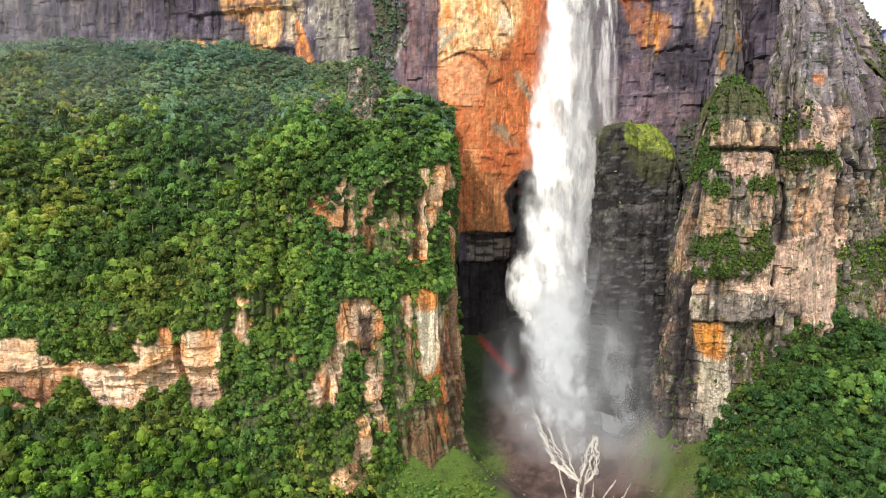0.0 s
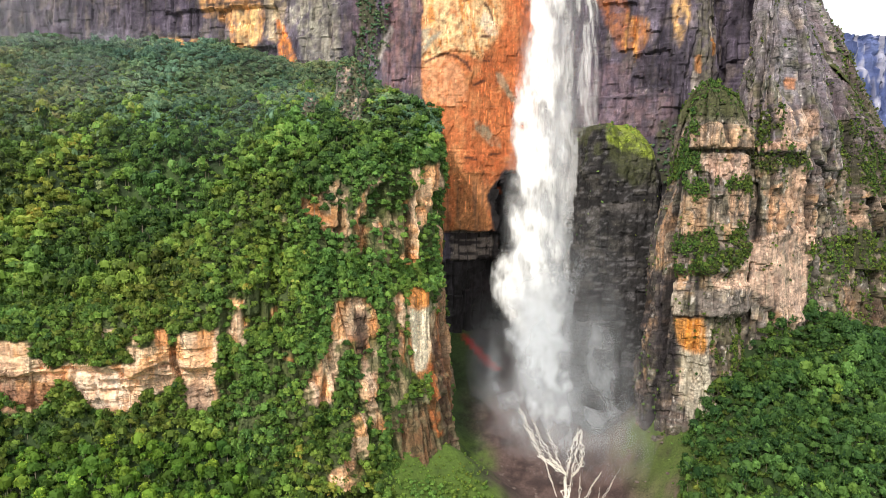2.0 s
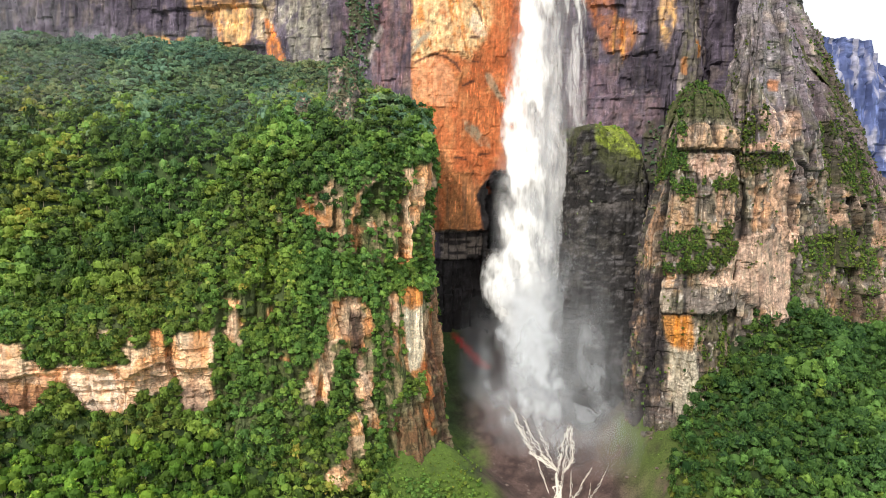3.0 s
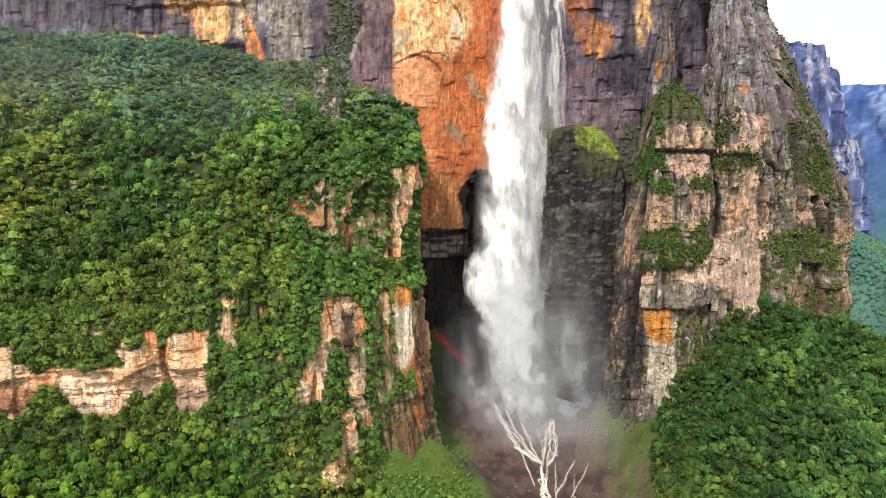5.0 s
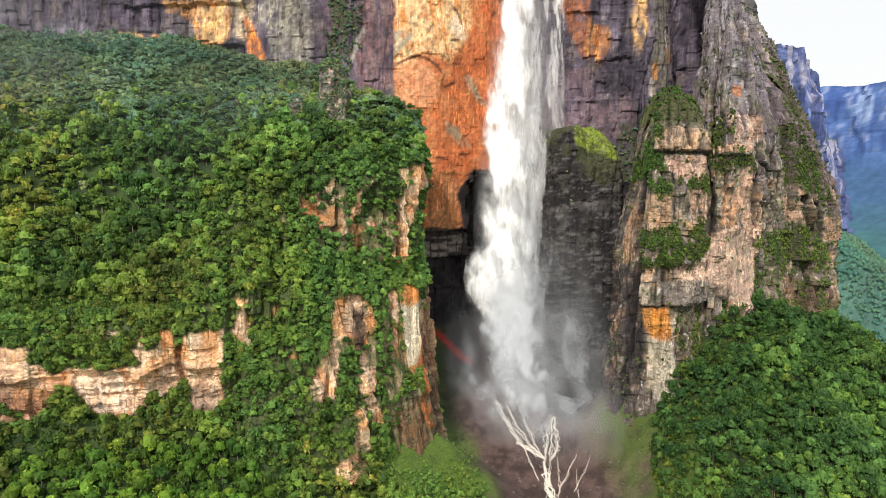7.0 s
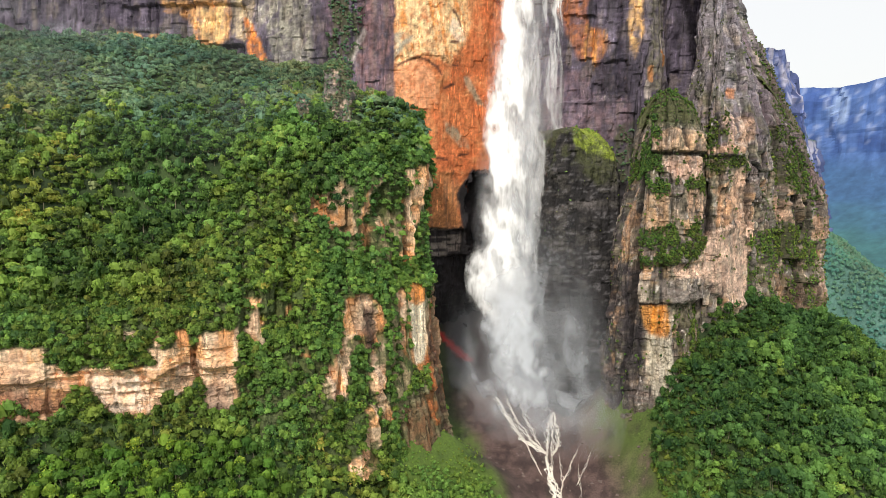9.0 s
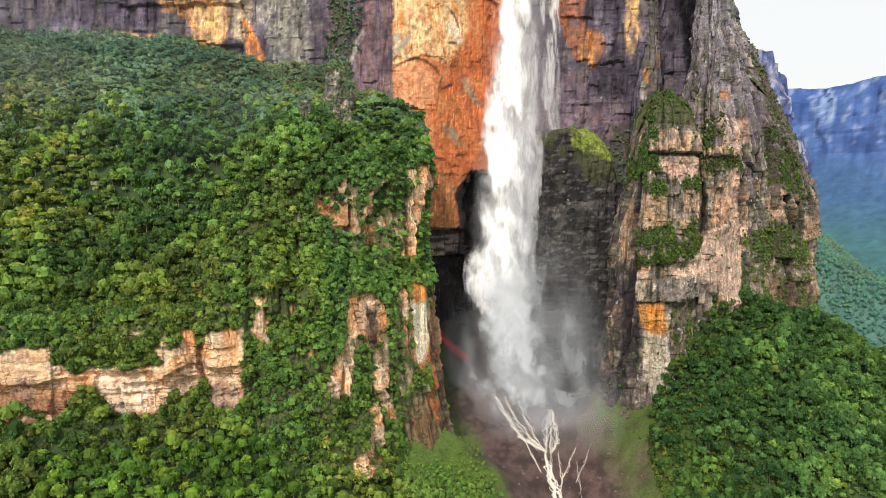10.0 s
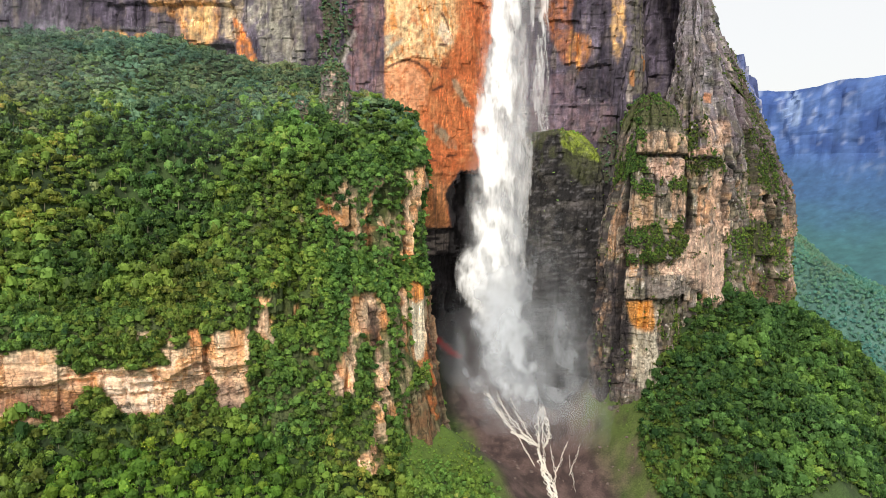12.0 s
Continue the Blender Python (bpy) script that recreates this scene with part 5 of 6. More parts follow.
def forest_mesh(name, place, radius, stem, tint, templates, leaf, cool=0.0):
    """All the plants of a wood in one mesh: crowns on stems."""
    V, F, M, T, H = [], [], [], [], []
    n = 0
    hue = np.clip(1.3 * (fbm(place[:, 0] / 80, place[:, 1] / 80, 871, 3) - 0.5) + 0.5 + rng.normal(0, 0.13, len(place)) + 0.3 * (rng.uniform(0, 1, len(place)) < 0.03) + cool, 0, 1)
    kinds = rng.integers(0, len(templates), len(place))
    for k, (tv, tf, tm) in enumerate(templates):
        ids = np.where(kinds == k)[0]
        if not len(ids):
            continue
        a = rng.uniform(0, 2 * math.pi, len(ids))
        c, s = np.cos(a)[:, None], np.sin(a)[:, None]
        sc = radius[ids][:, None]
        sq = rng.uniform(0.85, 1.15, (len(ids), 1))
        X = (tv[:, 0] * c - tv[:, 1] * s) * sc * sq + place[ids, 0:1]
        Y = (tv[:, 0] * s + tv[:, 1] * c) * sc / sq + place[ids, 1:2]
        Z = tv[:, 2] * sc * rng.uniform(0.85, 1.2, (len(ids), 1)) + place[ids, 2:3] + stem[ids][:, None]
        V.append(np.stack([X, Y, Z], -1).reshape(-1, 3))
        F.append((tf[None] + n + (len(tv) * np.arange(len(ids)))[:, None, None]).reshape(-1, 3))
        M.append(np.tile(tm, len(ids)))
        T.append(np.repeat(tint[ids], len(tv)))
        H.append(np.repeat(hue[ids], len(tv)))
        n += len(ids) * len(tv)
        if leaf is LEAF and stem.max() > 1.5:
            bv, bf = STEM
            ids = ids[rng.uniform(0, 1, len(ids)) < 0.4]
            h = (stem[ids] + 0.55 * radius[ids] + 3)[:, None]
            w = (0.75 * radius[ids])[:, None]
            X, Y, Z = bv[:, 0] * w + place[ids, 0:1], bv[:, 1] * w + place[ids, 1:2], bv[:, 2] * h + place[ids, 2:3] - 3
            V.append(np.stack([X, Y, Z], -1).reshape(-1, 3))
            F.append((bf[None] + n + (len(bv) * np.arange(len(ids)))[:, None, None]).reshape(-1, 3))
            M.append(np.full(len(bf) * len(ids), 2))
            T.append(np.zeros(len(bv) * len(ids)))
            H.append(np.zeros(len(bv) * len(ids)))
            n += len(ids) * len(bv)
    return mesh_of(name, np.concatenate(V), np.concatenate(F), [("tint", "FLOAT", np.concatenate(T)), ("hue", "FLOAT", np.concatenate(H))], [CORE, leaf, BARK], np.concatenate(M))


def scatter(x0, x1, y0, y1, gap, height, inside, turn=0.55):
    """Uneven planting: a turned grid, well shaken."""
    n = int(0.75 * max(x1 - x0, y1 - y0) / gap) + 2
    i, j = np.meshgrid(np.arange(-n, n), np.arange(-n, n), indexing="ij")
    u, v = (i + rng.uniform(-0.7, 0.7, i.shape)) * gap, (j + rng.uniform(-0.7, 0.7, j.shape)) * gap
    x = (u * math.cos(turn) - v * math.sin(turn) + 0.5 * (x0 + x1)).ravel()
    y = (u * math.sin(turn) + v * math.cos(turn) + 0.5 * (y0 + y1)).ravel()
    ok = (x > x0) & (x < x1) & (y > y0) & (y < y1)
    x, y = x[ok], y[ok]
    ok = inside(x, y)
    x, y = x[ok], y[ok]
    return np.c_[x, y, height(x, y)]


def clumps(p, k):
    """Taller stands between lower ones."""
    return 6.5 * step(0.38, 0.68, fbm(p[:, 0] / 22, p[:, 1] / 22, k, 2))


def sizes(n, lo, hi):
    """Many small crowns, few great ones."""
    return lo + (hi - lo) * rng.uniform(0, 1, n) ** 1.7


def tints(p, k):
    return np.clip(1.9 * fbm(p[:, 0] / 42, p[:, 1] / 42, k, 3) - 0.66 + rng.normal(0.0, 0.2, len(p)) + 0.4 * (rng.uniform(0, 1, len(p)) < 0.03), 0, 1)


# wood on top of the buttress
def in_sight(x, y):
    return (x > -0.75 * y - 15) & (x < 1.2 * y - 90)


p = scatter(-640, 40, 450, 880, 4.9, cap, lambda x, y: (cap_inside(x, y) > -2) & in_sight(x, y) & (np.hypot((x + 80) / 1.3, (y - 654) / 1.9) > 10) & (np.hypot(x + 122, (y - 636) / 1.6) > 11))
rad = sizes(len(p), 3.0, 7.4) * np.interp(p[:, 1], [480, 850], [1.0, 0.9])
great = rng.uniform(0, 1, len(p)) < 0.09
rad = np.where(great, np.minimum(1.5 * rad, 7.5), rad)
rad = rad * np.interp(p[:, 1], [560, 720], [1.04, 0.86])
stem, tint, near = rad * rng.uniform(0.0, 0.5, len(p)) * np.where(great, 1.8, 1.0) + 0.8 * clumps(p, 883), tints(p, 801), p[:, 1] + rng.normal(0, 38, len(p)) < 655
tagged(new("buttress_wood", forest_mesh("buttress_wood", p[near], rad[near], stem[near], tint[near], CROWNS, LEAF)),
       "dense green rainforest canopy covering the buttress slope", "forest", kind="stuff")
tagged(new("upper_wood", forest_mesh("upper_wood", p[~near], rad[~near], 0.3 * stem[~near], 0.9 * tint[~near], FAR_CROWNS, LEAF_HIGH_HAZE)),
       "dense hazy olive green rainforest high on the slope under the wall", "forest", kind="stuff")

p = scatter(-640, 30, 450, 880, 5.2, cap, lambda x, y: (cap_inside(x, y) > -4) & in_sight(x, y) & (rng.uniform(0, 1, len(x)) < 0.5) & (np.hypot(cap(x + 3, y) - cap(x - 3, y), cap(x, y + 3) - cap(x, y - 3)) > 3.0))
p = p[p[:, 1] < 760]
rad = sizes(len(p), 2.2, 4.2)
tagged(new("slope_bushes", forest_mesh("slope_bushes", p - [0, 0, 0.8], rad, 0 * rad, 0.85 * tints(p, 811), LOW, LEAF)), "dark green bushes on the steep steps of the slope", "bushes", kind="stuff")


# wood below the buttress and on the slope below the towers
def low_wood(x, y):
    d = front_line(np.minimum(x, 20)) - y
    left = (d > -2) & (x < np.interp(y, [300, 440, 480, 505, 530, 600], [30, 5, -22, -42, -62, -80])) & (y > 330)
    right = (x > np.interp(y, [450, 560, 600, 640], [226, 234, 254, 298])) & (y > 430) & (y < np.interp(x, [270, 300, 330, 400, 500, 560, 640], [610, 620, 634, 670, 734, 748, 770]))
    return (left | right) & in_sight(x, y)


def seen(q):
    """Leaves out trees far down the slope, below all that is ever in sight."""
    far = np.maximum(q[:, 1] + 35, 0.97 * (q[:, 1] + 32) + 0.27 * (q[:, 0] + 156))
    return q[q[:, 2] > 302 - 0.54 * far]


def single(x, y):
    d = front_line(x) - y
    return (x > -300) & (x < -50) & (d > 14) & (d < 72)


p = seen(scatter(-470, 800, 360, 780, 5.7, land, low_wood))
alone = single(p[:, 0], p[:, 1])
lone = p[alone]
p = p[~alone]
rad = sizes(len(p), 3.0, 8.6) * np.where(rng.uniform(0, 1, len(p)) < 0.06, 1.35, 1.0)
# right slope: the gorge's shade and mist are put into tint and hue
tagged(new("valley_wood", forest_mesh("valley_wood", p, rad, rad * rng.uniform(0.0, 0.6, len(p)) + np.interp(p[:, 0], [0, 250], [0.8, 1.0]) * clumps(p, 881), np.clip(tints(p, 821) - np.interp(p[:, 0], [0, 250], [0.06, 0.2]) + 0.25 * box(p[:, 0], p[:, 1], -60, 60, 420, 600, 15) - 0.25 * box(p[:, 0], p[:, 1], 200, 325, 430, 600, 18), 0, 1), CROWNS, LEAF, np.interp(p[:, 0], [100, 260], [0.0, -0.22]) - 0.25 * box(p[:, 0], p[:, 1], 200, 325, 430, 600, 18))),
       "dense bright green rainforest below the cliffs", "forest", kind="stuff")

# the far wood on the spur behind the ridge and on the valley floor
p = scatter(620, 1700, 760, 1500, 6.6, land, lambda x, y: (x - 430 - 0.69 * (np.minimum(y, 900) - 560) > 60) & (x < 1.19 * y - 70) & (x > 0.62 * y + 150) & (land(x, y) > -148))
rad = sizes(len(p), 4.0, 6.2)
tagged(new("far_wood", forest_mesh("far_wood", p, rad, -0.45 * rad, tints(p, 841), FAR_LOW, LEAF_FAR_HAZE)), "hazy green forest on the far spur", "forest", kind="stuff")

# undergrowth at the foot of the buttress
p = scatter(-330, 620, 380, 760, 5.6, land, lambda x, y: low_wood(x, y) & ((front_line(np.minimum(x, 20)) - y < 95) | (x > 200)))
rad = sizes(len(p), 2.6, 5.2)
p = seen(p)
rad = rad[:len(p)]
tagged(new("undergrowth", forest_mesh("undergrowth", p - [0, 0, 1], rad, 0 * rad, 0.75 * tints(p, 861), LOW, LEAF)), "dense green undergrowth at the foot of the cliff", "bushes", kind="stuff")

# nearest trees, one by one
def tree_meshes(k):
    tv, tf, tm = CROWNS[k]
    bv, bf = TRUNKS[k % len(TRUNKS)]
    crown = mesh_of("crown", tv + [0, 0, 0.2], tf, (), [CORE, LEAF_ONE], tm)
    trunk = mesh_of("trunk", bv * [0.9, 0.9, 1.3] - [0, 0, 0.3], bf, (), [BARK])
    return crown, trunk


KINDS = []
for k in range(8):
    crown, trunk = tree_meshes(k)
    ob = tagged(new("tree"), "bushy green rainforest tree below the cliff", "tree", "trees below the cliff")
    part("trunk", trunk, ob, "pale slender trunk")
    part("crown", crown, ob)
    KINDS.append(ob)
for n, q in enumerate(lone[:290]):
    m = Matrix.LocRotScale(q, Euler((0, 0, rng.uniform(0, 6.28))), [float(sizes(1, 3.6, 8.4)[0])] * 3)
    if n < 8:
        KINDS[n].matrix_basis = m
    else:
        base = KINDS[n % 8]
        keep_scale = base.scale.copy()
        base.scale = (1, 1, 1)
        copy_thing(base, m)
        base.scale = keep_scale
p = lone[290:]
if len(p):
    rad = sizes(len(p), 2.8, 7.6)
    tagged(new("cliff_foot_wood", forest_mesh("cliff_foot_wood", p, rad, rad * 0.5, tints(p, 823), CROWNS, LEAF)), "bright green trees at the foot of the cliff", "forest", kind="stuff")


# bushes that cling to the rock
def cling(name, P, N, chance, size, label, seed, leaf=LEAF, mean=0.36, shapes=None, cool=0.0):
    r = np.random.default_rng(seed)
    ok = in_sight(P[..., 0], P[..., 1])
    pick = (r.uniform(0, 1, chance.shape) < chance) & ok
    q = P[pick]
    rad_ = r.uniform(size[0], size[1], len(q))
    out = np.broadcast_to(N[:, None], (*P.shape[:2], 2))[pick] * (0.35 * rad_)[:, None]
    q = q + np.c_[out, -0.35 * rad_]
    t = np.clip(r.normal(0, 0.2, len(q)) + (mean[pick] if isinstance(mean, np.ndarray) else mean), 0, 1)
    return tagged(new(name, forest_mesh(name, q, rad_, np.zeros(len(q)), t, shapes or SHRUBS, leaf, cool)), label, "bushes", kind="stuff")


cling("buttress_bushes", BP, Bn, np.clip(1 - np.maximum(bare, 0.95 * step(0.3, 0.5, clear_)) * (1 - 0.12 * area(BS, BZ, [(600, 128), (662, 136), (672, 100), (676, 40), (600, 40)], 4, 7, 168)) - 0.72 * lichen, 0, 1) * (0.16 + 0.04 * (BZ > 335) + 0.06 * box(bx, BZ, -160, 20, 216, 262, 4)) * (0.55 + 0.9 * step(0.38, 0.55, fbm(BS / 9, BZ / 13, 166))) * (BZ > left_foot(bx) - 26) * (1 - 0.9 * box(BS, BZ, 644, 720, 60, 176, 5)) * (by < 720), (2.1, 5.6), "green bushes and small trees clinging to the pink cliff", 5, LEAF, 0.3 + 0.14 * box(bx, BZ, -160, 20, 205, 262, 10) + 0.06 * box(bx, BZ, -200, 20, 60, 345, 10), IVY, -0.12)
ledges = step(0.5, 0.6, fbm(TS / 15, TZ / 17, 521))
cling("ridge_scrub", TP, Tn, (0.016 * ledges + 0.09 * step(440, 490, tx) * step(0.4, 0.55, fbm(TS / 20, TZ / 30, 523)) + 0.02 * (1 - step(0.5, 0.78, Tsteep)) + 0.6 * thicket2) * (TZ < 560), (1.1, 2.7), "low dark green scrub on the ledges of the towers", 6, LEAF, 0.02 + 0.2 * (TZ < 265), FAR_LOW, 0.14)
ledges = step(0.5, 0.6, fbm(AS / 15, AZ / 17, 421))
cling("tower_scrub", AP, An, 0.012 * ledges + 0.05 * (1 - step(0.5, 0.8, Asteep)) + 0.025 * (AZ > 388) + 0.6 * thicket, (1.0, 2.6), "low green scrub on the ledges of the front tower", 7, LEAF, 0.04, FAR_LOW, 0.14)
cling("knob_scrub", KP, Kn, 0.02 * turf + 0.004 * (KZ > 250), (0.8, 2.0), "bright green moss and ferns on the rock block", 8, LEAF, 0.75)
p = scatter(-80, 300, 420, 680, 2.9, land, lambda x, y: (np.maximum(box(x, y, -70, 48, 440, 620, 12) * (0.25 + 0.9 * step(0, 50, 560 - y + 0.5 * x)), 0.25 * box(x, y, 232, 296, 480, 612, 8)) > rng.uniform(0.0, 1.4, len(x))) & (land(x, y) > -60))
rad = rng.uniform(0.7, 1.7, len(p)) * (1 + 1.6 * step(10, 60, 560 - p[:, 1] + 0.5 * p[:, 0]) * (p[:, 0] < 100))
tagged(new("grass_tufts", forest_mesh("grass_tufts", p, rad, 0 * rad - 0.3, np.clip(rng.normal(0.52, 0.15, len(p)), 0, 1), LOW, LEAF, -0.1)), "bright green grass and low bushes on the damp slope", "grass", kind="stuff")
corner = area(MS, MZ, [(985, 388), (1018, 404), (1050, 434), (1075, 434), (1075, 322), (985, 326)], 4, 9, 280)
cling("wall_scrub", MP, Mn, 0.2 * rib + 0.16 * corner * step(0.36, 0.5, fbm(MS / 9, MZ / 11, 282)), (1.4, 3.2), "dark green scrub on a rib of the tall wall", 9, LEAF_HIGH_HAZE, 0.2, LOW)
for k, (P, N, st) in enumerate(PINNACLES):
    cling("pinnacle_scrub", P, N, 0.2 * (1 - step(0.5, 0.9, st)) + 0.07, (0.8, 2.4), "dark scrub on a rock pinnacle", 20 + k, LEAF_HIGH_HAZE, 0.3, LOW)


# ---------------------------------------------------------------- waterfall
FALL_Z = np.arange(22, 700, 2.2)


def sheet(name, left, right, depth, cover, parent, material, gap=2.0, seed=0, label=""):
    """A hanging sheet of water or spray between two edges given by height, bulging towards the valley."""
    z = FALL_Z
    n = int(max(right(z) - left(z)) / gap) + 2
    u = np.linspace(0, 1, n)
    U, Z = np.meshgrid(u, z)
    X = left(Z) * (1 - U) + right(Z) * U
    Y = depth(U, X, Z) + (2.5 if material is MIST else 12) * (fbm((X + 0.2 * Z) / 12, Z / 24, seed) - 0.5)
    C = np.clip(cover(U, X, Z), 0, 1)
    alive = (C[:-1, :-1] + C[1:, :-1] + C[1:, 1:] + C[:-1, 1:]) > 0.03
    me = mesh_of(name, np.stack([X, Y, Z], -1).reshape(-1, 3), grid_faces(*X.shape, alive), [("cover", "FLOAT", C.ravel())], [material])
    for pl in me.polygons:
        pl.use_smooth = True
    return part(name, me, parent, label)


fall = tagged(new("waterfall"), "tall white waterfall dissolving into drifting spray", "waterfall")


def puffs(X, Z, k, a=13, b=30):
    """Comet-like clots of water, drawn out downwards."""
    return fbm((X + 0.25 * Z) / a, (Z - 0.5 * X) / b, k, 4)


sheet("soft_spray", lambda z: np.interp(z, [48, 130, 200, 336, 434, 529, 700], [104, 104, 84, 86, 94, 102, 106]),
      lambda z: np.interp(z, [48, 130, 200, 336, 434, 529, 700], [214, 214, 204, 182, 174, 168, 160]),
      lambda U, X, Z: 750 - 8 * np.sin(U * math.pi),
      lambda U, X, Z: 0.5 * np.sin(U * math.pi) ** 1.2 * np.interp(Z, [130, 190, 400, 700], [0.0, 1.0, 0.9, 0.8]) * (0.45 + 0.9 * step(0.3, 0.7, puffs(X, Z, 951, 20, 40))),
      fall, MIST, 4.0, 955, "soft spray blowing off the stream")
sheet("side_veil", lambda z: np.interp(z, [48, 200, 400, 529, 700], [140, 135, 138, 144, 144]),
      lambda z: np.interp(z, [48, 200, 336, 434, 529, 700], [262, 246, 218, 204, 196, 190]),
      lambda U, X, Z: 742 - 5 * np.sin(U * math.pi),
      lambda U, X, Z: 0.32 * step(0.0, 0.2, U) * (1 - step(0.5, 1.0, U + 0.3 * (fbm(X / 7, Z / 80, 913) - 0.5))) * (0.12 + 1.1 * step(0.38, 0.66, fbm((X + 0.06 * Z) / 6, Z / 44, 911))) * np.interp(Z, [140, 220, 360, 500], [0.0, 0.3, 0.75, 1]),
      fall, WATER, 2.0, 915, "thin grey veil of falling water")
sheet("side_veil", lambda z: np.interp(z, [48, 200, 400, 529, 700], [196, 180, 172, 172, 172]),
      lambda z: np.interp(z, [48, 200, 336, 434, 529, 700], [232, 220, 200, 192, 190, 188]),
      lambda U, X, Z: 738 - 5 * np.sin(U * math.pi),
      lambda U, X, Z: 0.6 * np.sin(U * math.pi) * (0.1 + 1.1 * step(0.4, 0.66, fbm((X + 0.06 * Z) / 5, Z / 30, 917))) * np.interp(Z, [300, 400, 460, 520], [0, 0.15, 0.5, 0.9]),
      fall, WATER, 1.6, 919, "narrow white strand of falling water")
sheet("main_stream", lambda z: np.interp(z, [22, 90, 120, 150, 175, 205, 230, 252, 300, 336, 434, 529, 700], [136, 124, 106, 92, 78, 73, 77, 86, 88, 90, 98, 110, 116]),
      lambda z: np.interp(z, [48, 130, 200, 336, 434, 529, 700], [206, 204, 194, 176, 166, 160, 154]),
      lambda U, X, Z: 744 - 14 * np.sin(U * math.pi),
      lambda U, X, Z: 1.2 * step(0.02, 0.26, U + 0.34 * (puffs(X, Z, 901) - 0.5)) * (1 - step(0.26, 0.86, U + 0.5 * (puffs(X, Z, 903, 10, 34) - 0.5))) * np.interp(Z, [60, 90, 125, 165, 220], [0.0, 0.25, 0.65, 1.0, 1.05]) * (np.interp(Z, [150, 330, 480], [0.54, 0.5, 0.46]) + np.interp(Z, [200, 420, 560], [0.5, 0.65, 0.85]) * step(0.3, 0.6, puffs(X, Z, 907, 13, 30))),
      fall, WATER, 2.0, 905, "bright white falling water")
sheet("spray", lambda z: np.interp(z, [22, 110, 160, 240, 400, 700], [102, 96, 84, 96, 106, 112]),
      lambda z: np.interp(z, [48, 130, 240, 400, 700], [210, 206, 200, 194, 186]),
      lambda U, X, Z: 752 - 12 * np.sin(U * math.pi),
      lambda U, X, Z: 0.8 * step(0, 0.3, U) * (1 - step(0.4, 1.0, U)) * np.interp(Z, [40, 90, 150, 260, 400, 520], [0.0, 0.8, 0.95, 0.75, 0.5, 0.2]) * (0.35 + 1.0 * step(0.3, 0.7, puffs(X, Z, 921, 30, 45))),
      fall, MIST, 4.0, 925, "drifting white spray")
sheet("spray", lambda z: np.interp(z, [22, 80, 130, 200, 700], [112, 104, 90, 84, 130]),
      lambda z: np.interp(z, [48, 130, 240, 700], [240, 222, 205, 180]),
      lambda U, X, Z: 726 - 14 * np.sin(U * math.pi),
      lambda U, X, Z: 1.0 * step(0, 0.22, U + 0.2 * (puffs(X, Z, 933, 12, 20) - 0.5)) * (1 - step(0.35, 1.0, U)) * np.interp(Z, [50, 70, 110, 160, 250], [0.0, 0.7, 0.95, 0.7, 0]) * (0.3 + 1.0 * step(0.35, 0.65, puffs(X, Z, 931, 22, 36))),
      fall, MIST, 4.0, 935, "drifting white spray")
sheet("spray", lambda z: np.interp(z, [48, 130, 240, 380, 700], [60, 76, 96, 130, 150]),
      lambda z: np.interp(z, [48, 130, 240, 380, 700], [262, 250, 226, 200, 170]),
      lambda U, X, Z: np.interp(Z, [22, 60, 130, 250, 400], [600, 625, 645, 676, 690]) - 8 * np.sin(U * math.pi),
      lambda U, X, Z: 0.34 * step(0.12, 0.46, U) * (1 - step(0.35, 1.0, U)) * np.interp(Z, [24, 64, 130, 200, 300], [0.0, 0.9, 1.0, 0.4, 0]) * (0.6 + 0.8 * step(0.3, 0.7, puffs(X, Z, 941, 30, 60))),
      fall, MIST, 4.0, 945, "thin drifting spray")
sheet("spray", lambda z: np.interp(z, [22, 60, 110, 160, 700], [64, 76, 84, 92, 100]),
      lambda z: np.interp(z, [22, 60, 110, 160, 700], [196, 190, 180, 170, 150]),
      lambda U, X, Z: np.interp(Z, [22, 60, 110, 160], [632, 650, 668, 676]),
      lambda U, X, Z: 0.75 * step(0, 0.35, U + 0.3 * (puffs(X, Z, 973, 12, 16) - 0.5)) * (1 - step(0.5, 1.0, U)) * np.interp(Z, [30, 56, 92, 130, 200], [0.0, 0.4, 1.0, 0.85, 0]) * (0.45 + 0.8 * step(0.35, 0.65, puffs(X, Z, 971, 18, 26))),
      fall, MIST, 4.0, 975, "low cloud of spray over the pool")


# ---------------------------------------------------------------- far massif and table mountain
MASSIF = [(850, 1740), (1100, 1775), (1300, 1788), (1450, 1795), (1590, 1812), (1645, 1880), (1640, 2150)]


def massif_profile(s, q):
    x = q[:, 0]
    g = step(1380, 1620, x)
    top = 764 - 34 * step(1396, 1402, x) - 26 * step(1432, 1436, x) - 120 * step(1456, 1468, x) - 60 * step(1500, 1600, x) + 10 * (hash2(np.floor(x / 14), 0, 938) - 0.5)
    return [-420, -150, 0, 10 + 20 * g, 20 + 60 * g, 34 + 80 * g, 44 + 90 * g, 260 + 60 * g], [-140, 20, 170, 330, 480, top - 60, top - 4, top + 2]


